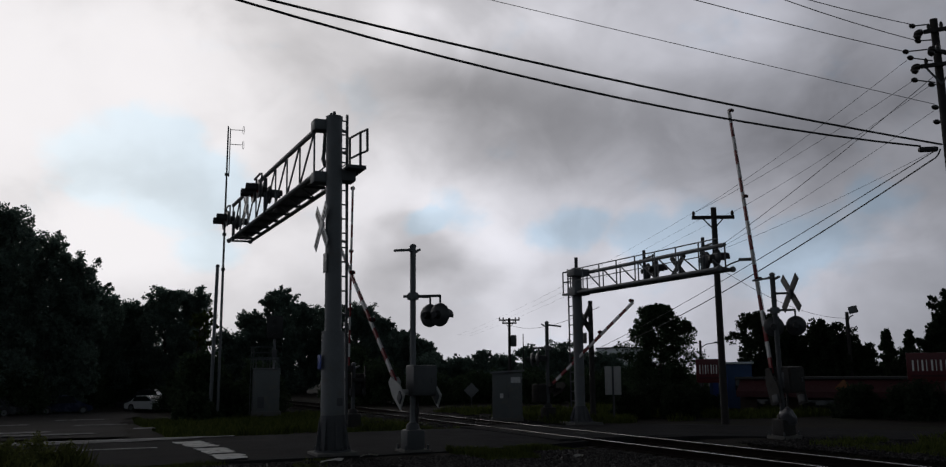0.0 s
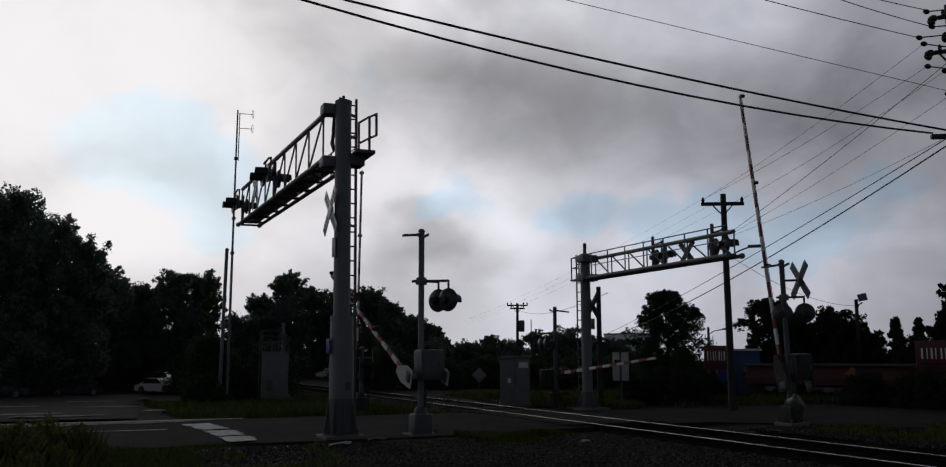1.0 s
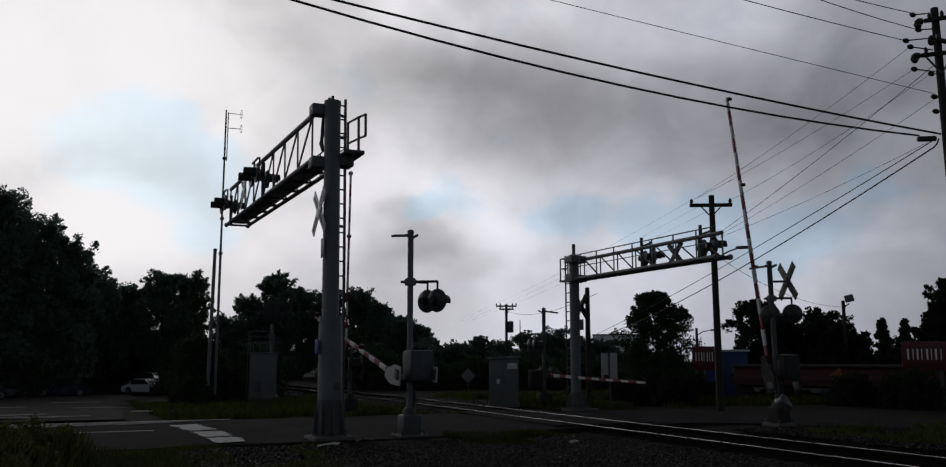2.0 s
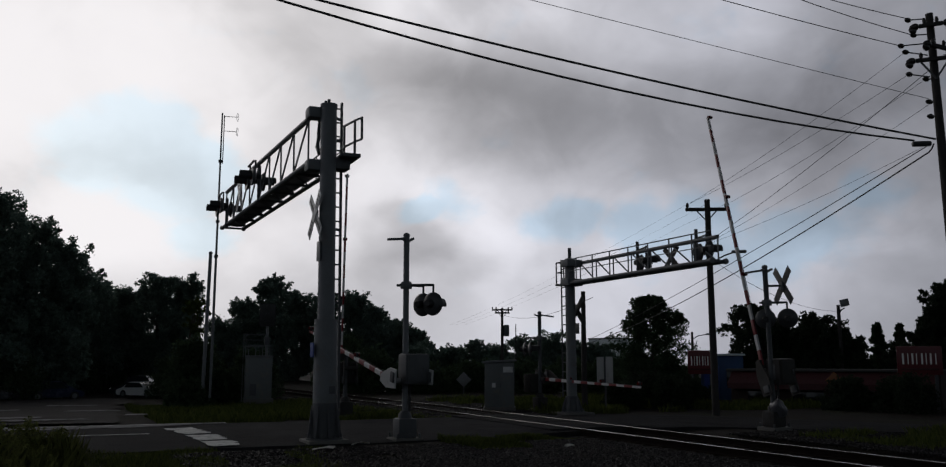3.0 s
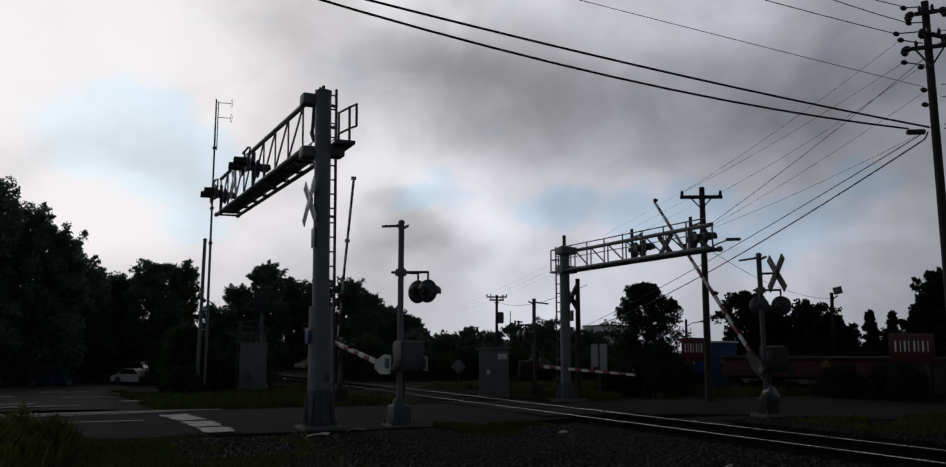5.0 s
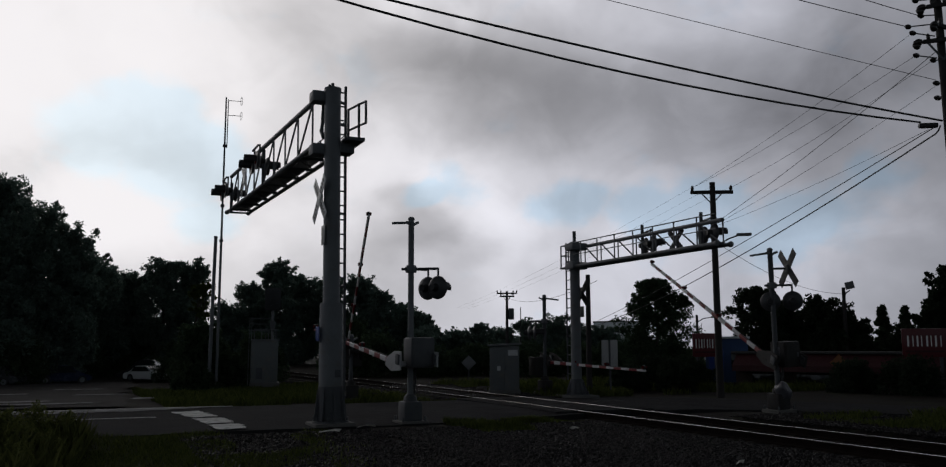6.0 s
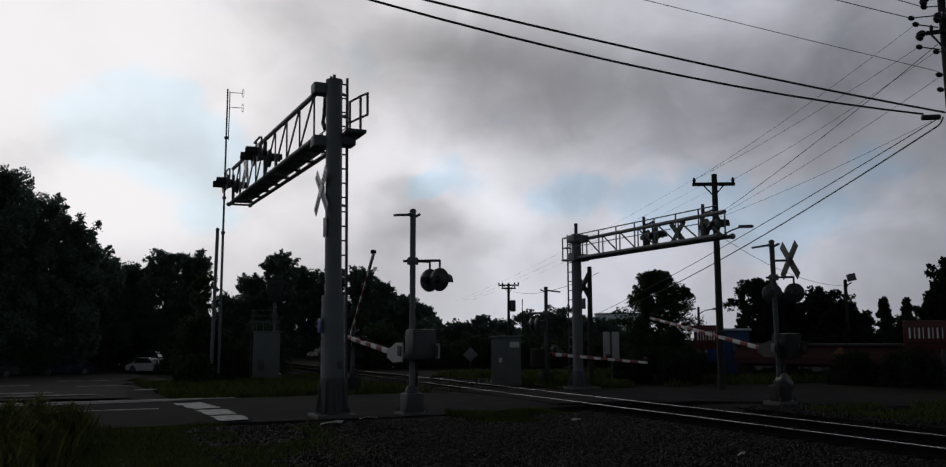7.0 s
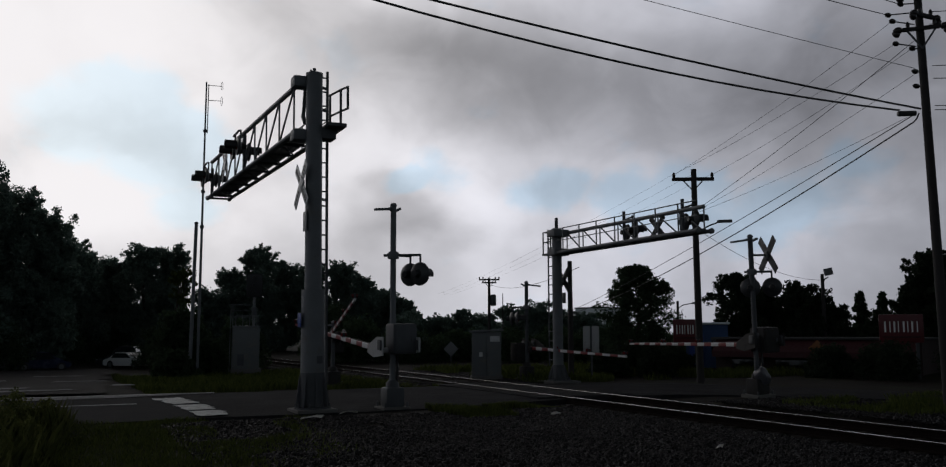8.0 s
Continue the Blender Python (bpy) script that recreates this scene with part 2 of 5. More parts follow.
# Leaf green lifted and blued: lens veil over the wood put into the colour.
LEAF = leaf_surface("broad_leaves", (0.115, 0.18, 0.15), 0.55, 0.5, 0.55, 0.5)
# Darkened copy of the leaf colour for the shop side, clear of that veil.
LEAF_SHOP = leaf_surface("dark_evergreen_leaves", (0.026, 0.042, 0.026))
LEAF_MID = leaf_surface("shrub_leaves", (0.04, 0.068, 0.036))
LEAF_B = leaf_surface("yellow_green_leaves", (0.055, 0.08, 0.022))
NEEDLE = leaf_surface("pine_needles", (0.04, 0.07, 0.04))
GRASS = leaf_surface("grass_blades", (0.08, 0.108, 0.028))
WEED = leaf_surface("tall_weeds", (0.115, 0.14, 0.045))
CAR_WHITE = paint_surface("white_car_paint", (0.88, 0.89, 0.9))
CAR_DARK = surface("dark_car_paint", (0.03, 0.032, 0.038), 0.25, 0, 0.1, 3, 0.8, 0.0)
CAR_BLUE = surface("dark_blue_car_paint", (0.02, 0.03, 0.07), 0.25, 0, 0.1, 3, 0.8, 0.0)
PANE = glass_surface("dark_glass", (0.02, 0.023, 0.026), 0.05)
TYRE = surface("tyre_rubber", (0.02, 0.02, 0.02), 0.9, 0, 0.2, 20, 3, 0.2)
SIGN_RED = surface("red_sign_face", (0.085, 0.004, 0.008), 0.4, 0, 0.1, 6, 0.8, 0.03)
SIGN_WHITE = surface("white_lettering", (0.8, 0.78, 0.76), 0.5, 0, 0.05, 9, 2, 0.0)
BRICK_PAINT = surface("dull_brick_wall", (0.045, 0.029, 0.026), 0.85, 0, 0.25, 9, 0.6, 0.4)
AWNING = surface("dark_red_awning", (0.042, 0.004, 0.007), 0.7, 0, 0.2, 9, 0.8, 0.1)
BLUE_WALL = surface("blue_painted_wall", (0.032, 0.075, 0.18), 0.7, 0, 0.15, 8, 0.8, 0.1)
PALE_WALL = surface("pale_blue_grey_wall", (0.6, 0.66, 0.68), 0.8, 0, 0.1, 4, 0.3, 0.05)
ROOF = surface("flat_roof_felt", (0.045, 0.045, 0.045), 0.9, 0, 0.2, 5, 0.5, 0.2)
BLUE_SIGN = surface("blue_sign_sheet", (0.02, 0.06, 0.28), 0.45, 0, 0.08, 12, 2, 0.02)
YELLOW = surface("orange_sign_sheet", (0.2, 0.07, 0.015), 0.5, 0, 0.1, 12, 2, 0.02)
PLASTIC = surface("grey_plastic_sheet", (0.09, 0.09, 0.1), 0.4, 0, 0.2, 12, 4, 0.4)
LITTER = surface("litter_paper", (0.6, 0.6, 0.58), 0.8, 0, 0.15, 10, 3, 0.2)


# ---------------------------------------------------------------- mesh helpers
def mesh_of(name, bm, material, smooth=False):
    data = bpy.data.meshes.new(name)
    bmesh.ops.recalc_face_normals(bm, faces=bm.faces)
    bm.to_mesh(data)
    bm.free()
    data.materials.append(material)
    if smooth:
        data.polygons.foreach_set("use_smooth", [True] * len(data.polygons))
        data.set_sharp_from_angle(angle=radians(40))
    return data


def part(name, bm, material, parent, label="", at=None, smooth=True):
    ob = new(name, mesh_of(name, bm, material, smooth))
    ob.parent = parent
    if at is not None:
        ob.matrix_basis = at
    return tagged(ob, label) if label else ob


def share(ob, parent, m):
    """Another object on the same mesh, under parent, at m."""
    twin = new(ob.name.split(".")[0], ob.data)
    twin.parent, twin.matrix_basis = parent, m
    return twin


def thing(name, m, label, category, group="", kind=""):
    ob = new(name)
    ob.empty_display_size = 0.3
    ob.matrix_basis = m
    return tagged(ob, label, category, group, kind)


def single(name, bm, material, m, label, category, group="", kind="", smooth=True):
    ob = new(name, mesh_of(name, bm, material, smooth))
    ob.matrix_basis = m
    return tagged(ob, label, category, group, kind)


def box(bm, c, size, turn=None, bevel=0.0):
    m = Matrix.Translation(c) @ (turn or Matrix()) @ Matrix.Diagonal((*size, 1))
    made = bmesh.ops.create_cube(bm, size=1.0, matrix=m)["verts"]
    if bevel:
        edges = list({e for v in made for e in v.link_edges})
        bmesh.ops.bevel(bm, geom=edges, offset=bevel, segments=2, profile=0.6, affect="EDGES")
    return bm


def rod(bm, a, b, r, r2=None, sides=8):
    a, b = Vector(a), Vector(b)
    turn = (b - a).to_track_quat("Z", "Y").to_matrix().to_4x4()
    m = Matrix.Translation((a + b) / 2) @ turn
    bmesh.ops.create_cone(bm, cap_ends=True, segments=sides, radius1=r, radius2=r if r2 is None else r2, depth=(b - a).length, matrix=m)
    return bm


def bar(bm, a, b, w, h):
    """A rectangular bar from a to b."""
    a, b = Vector(a), Vector(b)
    turn = (b - a).to_track_quat("Y", "Z").to_matrix().to_4x4()
    return box(bm, (a + b) / 2, (w, (b - a).length, h), turn)


def lathe(bm, profile, sides=16, m=None):
    """Turns (radius, height) pairs round z."""
    rings = []
    for r, z in profile:
        ring = []
        for i in range(sides):
            a = 2 * math.pi * i / sides
            v = Vector((r * math.cos(a), r * math.sin(a), z))
            ring.append(bm.verts.new(m @ v if m else v))
        rings.append(ring)
    for low, high in zip(rings, rings[1:]):
        for i in range(sides):
            j = (i + 1) % sides
            bm.faces.new((low[i], low[j], high[j], high[i]))
    bm.faces.new(rings[0][::-1]), bm.faces.new(rings[-1])
    return bm


def prism(bm, outline, depth, m=None):
    """A flat outline (x, z) given thickness along y."""
    front = [bm.verts.new((m or Matrix()) @ Vector((x, -depth / 2, z))) for x, z in outline]
    back = [bm.verts.new((m or Matrix()) @ Vector((x, depth / 2, z))) for x, z in outline]
    bm.faces.new(front), bm.faces.new(back[::-1])
    for i in range(len(outline)):
        j = (i + 1) % len(outline)
        bm.faces.new((front[i], back[i], back[j], front[j]))
    return bm


def tube(points, r, sides=6):
    """A bent tube through points, as a bmesh."""
    bm = bmesh.new()
    pts = [Vector(p) for p in points]
    rings = []
    for i, p in enumerate(pts):
        way = (pts[min(i + 1, len(pts) - 1)] - pts[max(i - 1, 0)]).normalized()
        side = way.cross(Vector((0, 0, 1)))
        side = side.normalized() if side.length > 1e-3 else Vector((1, 0, 0))
        up = side.cross(way)
        rings.append([bm.verts.new(p + r * (math.cos(a) * side + math.sin(a) * up)) for a in (2 * math.pi * k / sides for k in range(sides))])
    for low, high in zip(rings, rings[1:]):
        for i in range(sides):
            bm.faces.new((low[i], low[(i + 1) % sides], high[(i + 1) % sides], high[i]))
    bm.faces.new(rings[0][::-1]), bm.faces.new(rings[-1])
    return bm


def turn(rx=0, ry=0, rz=0):
    return pose(0, 0, 0, rx, ry, rz)


def raw_mesh(name, verts, faces, material):
    data = bpy.data.meshes.new(name)
    data.vertices.add(len(verts)), data.vertices.foreach_set("co", np.asarray(verts, np.float32).ravel())
    faces = np.asarray(faces, np.int32)
    k = faces.shape[1]
    data.loops.add(faces.size), data.loops.foreach_set("vertex_index", faces.ravel())
    data.polygons.add(len(faces))
    data.polygons.foreach_set("loop_start", np.arange(0, faces.size, k, dtype=np.int32))
    data.polygons.foreach_set("loop_total", np.full(len(faces), k, np.int32))
    data.update()
    data.validate()
    data.materials.append(material)
    return data


# ---------------------------------------------------------------- ground, road and track
TRACK_L, TRACK_R = 11.61, 13.12        # centres of the two rail heads
TRACK = (TRACK_L + TRACK_R) / 2


def track_x(y):
    """The line's sideways shift: straight over the crossing, then a long curve."""
    return -((max(0, y - 30)) ** 2) / 1000.0


def heights(x, y):
    """Lie of the land: level round the crossing, falling away towards the wood behind the lot."""
    x, y = np.asarray(x, float), np.asarray(y, float)
    u = np.clip((11 - x) / 4, 0, 1)
    fall = np.clip((y - 27) / 46, 0, 1) * 1.15 * u * u * (3 - 2 * u)
    away = np.clip((np.abs(x - TRACK) - 3) / 4, 0, 1)
    shape = np.exp(-((x - TRACK - np.array([track_x(v) for v in y.ravel()]).reshape(y.shape)) / 2.4) ** 4)
    return -0.05 + 0.03 * away * np.sin(x * 0.9 + 1.3) * np.cos(y * 0.7) - fall - 0.22 * shape


def land(x, y):
    return float(heights(np.array([x]), np.array([y]))[0])


def ground():
    xs = np.concatenate([[-900, -300, -120, -60], np.arange(-40, 60.1, 1.0), [75, 120, 300, 900]])
    ys = np.concatenate([[-900, -300, -100, -40], np.arange(-15, 90.1, 1.0), [100, 130, 300, 900]])
    gx, gy = np.meshgrid(xs, ys)
    gx, gy = gx.ravel(), gy.ravel()
    gz = heights(gx, gy)
    w = len(xs)
    i = np.arange(len(ys) - 1)[:, None] * w + np.arange(w - 1)[None]
    faces = np.stack([i, i + 1, i + w + 1, i + w], -1).reshape(-1, 4)
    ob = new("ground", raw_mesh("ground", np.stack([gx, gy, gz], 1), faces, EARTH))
    ob.data.polygons.foreach_set("use_smooth", [True] * len(ob.data.polygons))
    tagged(ob, "dark earth with patchy grass beside the railway", "ground", kind="structure")


ground()


def ribbon(name, left, right, material, label, category, top=0.0, thick=0.1):
    """A paved strip between two edge lines, with real thickness."""
    bm = bmesh.new()
    rows = []
    for (ax, ay), (bx, by) in zip(left, right):
        row = []
        for k in range(5):
            u = k / 4
            crown = 0.03 * (1 - (2 * u - 1) ** 2)
            row.append(bm.verts.new((ax + (bx - ax) * u, ay + (by - ay) * u, top + crown - 0.03)))
        rows.append(row)
    for a, b in zip(rows, rows[1:]):
        for k in range(4):
            bm.faces.new((a[k], a[k + 1], b[k + 1], b[k]))
    geom = bmesh.ops.extrude_face_region(bm, geom=list(bm.faces))["geom"]
    for v in geom:
        if isinstance(v, bmesh.types.BMVert):
            v.co.z -= thick
    return single(name, bm, material, Matrix(), label, category, kind="structure", smooth=False)


def wobble(v, s, a):
    return a * noise.noise(Vector((v * 0.7, s * 9.1, 0.3)))


near_edge = [(x, 17.35 + wobble(x, 1, 0.3)) for x in range(-60, 9)] + [(9.5, 17.7), (10.5, 18.1), (12, 18.5), (14, 18.6), (15.2, 18.4), (16.0, 17.9), (17.0, 16.9), (18.2, 15.6), (19.6, 14.1), (22.5, 10.5), (28, 2), (36, -12), (48, -34)]
far_edge = [(x, 24.55 + wobble(x, 2, 0.25)) for x in range(-60, 9)] + [(9.6, 24.6), (11, 24.6), (12.6, 24.5), (14.5, 24.3), (16.6, 23.7), (18.4, 22.9), (19.4, 21.3), (20.4, 19.3), (21.8, 16.6), (23.2, 14.6), (26, 9.6), (31, 1.5), (39, -12), (52, -34)]
ribbon("road", near_edge, far_edge, ASPHALT, "worn grey asphalt road crossing the railway track", "road", 0.02, 0.2)

# gravel lot behind the road
def dirt_lot():
    xs, ys = np.arange(-46, 6.1, 1.0), np.arange(24.9, 74, 1.0)
    verts, faces, index = [], [], {}
    for j, y in enumerate(ys):
        for i, x in enumerate(xs):
            edge = 1.2 + 0.07 * (y - 25) + 0.7 * noise.noise(Vector((y * 0.3, 1.7, 0)))
            px = -46 + (edge + 46) * i / (len(xs) - 1)
            py = y + (0.25 * noise.noise(Vector((x * 0.5, 4.2, 0))) if j in (0, len(ys) - 1) else 0)
            index[i, j] = len(verts)
            verts.append((px, py, land(px, py) + 0.10 + 0.02 * noise.noise(Vector((px * 0.4, py * 0.4, 2)))))
    for j in range(len(ys) - 1):
        for i in range(len(xs) - 1):
            faces.append((index[i, j], index[i + 1, j], index[i + 1, j + 1], index[i, j + 1]))
    tagged(new("dirt_lot", raw_mesh("dirt_lot", verts, faces, DIRT)), "bare dirt and gravel lot beside the road", "ground", kind="structure")


dirt_lot()


def bed():
    """Ballast bed with sloping shoulders, following the track."""
    ys = np.concatenate([np.arange(-60, 18.3, 2), [18.2], [24.7], np.arange(25, 85, 2)])
    prof = [(-3.0, -0.26), (-2.2, -0.19), (-1.6, -0.155), (1.6, -0.155), (2.2, -0.19), (3.0, -0.26)]
    verts = [(TRACK + track_x(y) + dx, y, z if not 18.2 < y < 24.7 else z) for y in ys for dx, z in prof]
    k = len(prof)
    faces = [(r * k + c, r * k + c + 1, (r + 1) * k + c + 1, (r + 1) * k + c) for r in range(len(ys) - 1) for c in range(k - 1)]
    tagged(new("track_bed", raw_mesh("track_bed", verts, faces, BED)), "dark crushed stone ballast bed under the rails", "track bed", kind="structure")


bed()


def rails():
    prof = [(-0.07, -0.15), (0.07, -0.15), (0.07, -0.135), (0.012, -0.11), (0.012, -0.045), (0.033, -0.03), (0.035, 0.002), (0.020, 0.010), (-0.020, 0.010), (-0.035, 0.002), (-0.033, -0.03), (-0.012, -0.045), (-0.012, -0.11), (-0.07, -0.125)]
    ys = list(np.arange(-60, 27, 6.0)) + list(np.arange(27, 84, 1.5))
    for side, x0 in (("near", TRACK_L), ("far", TRACK_R)):
        rail = thing("rail", Matrix(), "long steel rail with a polished head", "rail", "rails of the track")
        for name, keep, mat in (("rail_web", list(range(14)), RUST), ("rail_head", None, RAIL_TOP)):
            bm = bmesh.new()
            pts = [prof[i] for i in keep] if keep else [(0.011, 0.006), (0.008, 0.0135), (-0.008, 0.0135), (-0.011, 0.006)]
            rows = [[bm.verts.new((x0 + track_x(y) + dx, y, 0.035 + dz)) for dx, dz in pts] for y in ys]
            for a, b in zip(rows, rows[1:]):
                for i in range(len(pts)):
                    j = (i + 1) % len(pts)
                    bm.faces.new((a[i], a[j], b[j], b[i]))
            part(name, bm, mat, rail, smooth=False)


rails()


def crossing_panels():
    """Panels that carry the road over the rails."""
    s = thing("crossing_surface", Matrix(), "flat grey panels carrying the road over the rails", "crossing surface", kind="structure")
    for x, w in ((TRACK, 1.26), (TRACK_L - 0.42, 0.6), (TRACK_R + 0.42, 0.6)):
        for k in range(3):
            part("panel", box(bmesh.new(), (0, 0, 0), (w, 2.0, 0.16), bevel=0.015), ASPHALT, s, at=pose(x, 19.6 + 2.03 * k, -0.036))


crossing_panels()


# ---------------------------------------------------------------- crossing hardware
def lattice_ladder(parent, x, y, z0, z1, w=0.36, m=None):
    for s in (-1, 1):
        part("ladder_rail", bar(bmesh.new(), (x, y + s * w / 2, z0), (x, y + s * w / 2, z1), 0.05, 0.02), STEEL_DARK, parent)
    first = None
    z = z0 + 0.2
    while z < z1 - 0.1:
        at = pose(x, y, z)
        if first is None:
            first = part("ladder_rung", rod(bmesh.new(), (0, -w / 2, 0), (0, w / 2, 0), 0.018, sides=6), STEEL_DARK, parent, at=at)
        else:
            share(first, parent, at)
        z += 0.32


def crossbuck_on(parent, m, back=None):
    """Two crossed boards; y is the way they face."""
    for k, a in enumerate((45, -45)):
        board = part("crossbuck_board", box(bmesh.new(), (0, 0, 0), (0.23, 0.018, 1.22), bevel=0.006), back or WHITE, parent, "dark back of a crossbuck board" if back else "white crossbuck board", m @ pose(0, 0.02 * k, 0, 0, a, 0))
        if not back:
            for s in (-1, 1):
                for j in range(4):
                    mark = box(bmesh.new(), (0, -0.0125, 0), (0.10, 0.004, 0.055))
                    part("lettering_bar", mark, BLACK, board, at=pose(0, 0, s * (0.2 + 0.1 * j)))
    hub = box(bmesh.new(), (0, 0.04, 0), (0.16, 0.06, 0.2), bevel=0.01)
    part("crossbuck_bracket", hub, STEEL, parent, at=m)


def flasher_mesh():
    """Round black background with a hooded red lens; it faces -y."""
    disc = lathe(bmesh.new(), [(0.0, 0.0), (0.25, 0.0), (0.26, 0.012), (0.255, 0.03), (0.21, 0.075), (0.13, 0.11), (0.05, 0.12)][1:], 28, turn(-90))
    return disc


def flasher_on(parent, m):
    disc = part("lamp_background", flasher_mesh(), LAMP_BACK, parent, "round black lamp background", m)
    hood = bmesh.new()
    n, r = 18, 0.14
    rows = [[hood.verts.new((r * k2 * math.cos(a), -0.01 - d, r * k2 * math.sin(a))) for a in (math.pi * (-0.12 + 1.24 * i / n) for i in range(n + 1))] for d, k2 in ((0, 1.0), (0.15, 1.0), (0.3, 0.98), (0.3, 1.03), (0.15, 1.06), (0, 1.06))]
    for a, b in zip(rows, rows[1:]):
        for i in range(n):
            hood.faces.new((a[i], a[i + 1], b[i + 1], b[i]))
    part("lamp_hood", hood, BLACK, disc)
    part("lamp_lens", lathe(bmesh.new(), [(0.115, 0.0), (0.10, 0.02), (0.06, 0.032), (0.02, 0.036)], 20, turn(90)), LENS, disc, "dark red lens", pose(0, -0.008, 0))
    part("lamp_housing", rod(bmesh.new(), (0, 0.1, 0), (0, 0.24, 0), 0.10, 0.07, 14), BLACK, disc)


def lamp_pair(parent, m, spread=0.76, two_way=False):
    """A cross bar with two flashing lamps, facing -y."""
    part("lamp_bar", rod(bmesh.new(), (-spread / 2, 0, 0.42), (spread / 2, 0, 0.42), 0.03), STEEL_DARK, parent, at=m)
    for s in (-1, 1):
        part("lamp_stem", rod(bmesh.new(), (s * spread / 2, 0.05, 0.1), (s * spread / 2, 0.05, 0.45), 0.025), STEEL_DARK, parent, at=m)
        flasher_on(parent, m @ pose(s * spread / 2, -0.05, 0))
        if two_way:
            flasher_on(parent, m @ pose(s * spread / 2, 0.45, 0, 0, 0, 180))


def gate_arm(parent, length, at, second=0.74, shade=None):
    """Striped gate arm along +y from its pivot, with channels, counterweight and lamps."""
    bm = bmesh.new()
    plate = [(-0.52, -0.06), (-0.5, 0.34), (-0.1, 0.30), (0.4, 0.09), (0.45, -0.08), (0.05, -0.15)]
    for x in (-0.1, second):
        prism(bm, plate if x < 0 else [(a, 0.05 + 0.8 * b) for a, b in plate], 0.03, Matrix.Translation((x, 0, 0)) @ turn(0, 0, 90))
    rod(bm, (-0.12, 0, 0), (second, 0, 0), 0.06, sides=14)
    box(bm, (0, 0.35, 0.0), (0.2, 0.2, 0.14), bevel=0.01)
    arm = part("gate_arm", bm, shade or SIGN_PALE, parent, "striped lowering gate arm", at)
    for x in (-0.1, second):
        part("counterweight", box(bmesh.new(), (x, -0.36, 0.15), (0.1, 0.2, 0.22), bevel=0.02), STEEL_DARK, arm)
    n = int((length - 0.3) / 0.405)
    step = (length - 0.3) / n
    firsts = {}
    for i in range(n):
        y = 0.3 + step * (i + 0.5)
        w = 0.115 - 0.05 * (y / length)
        mat, name = (RED, "red_stripe") if i % 2 == 0 else (WHITE, "white_stripe")
        part(name, box(bmesh.new(), (0, 0, 0), (0.05, step, w), bevel=0.008), mat, arm, at=pose(0, y, 0.02))
    for y in (length * 0.36, length * 0.66, length - 0.06):
        lamp = part("arm_lamp", box(bmesh.new(), (0, 0, 0.06), (0.06, 0.07, 0.13), bevel=0.015), BLACK, arm, at=pose(0, y, 0.05))
        for s in (-1, 1):
            part("arm_lens", rod(bmesh.new(), (s * 0.03, 0, 0.07), (s * 0.07, 0, 0.07), 0.05, 0.045, 12), LENS, lamp)
    part("lamp_cord", tube([(0.03, 0.35, 0.09), (0.03, length * 0.5, 0.07), (0.03, length - 0.1, 0.06)], 0.008), CABLE, arm)
    return arm


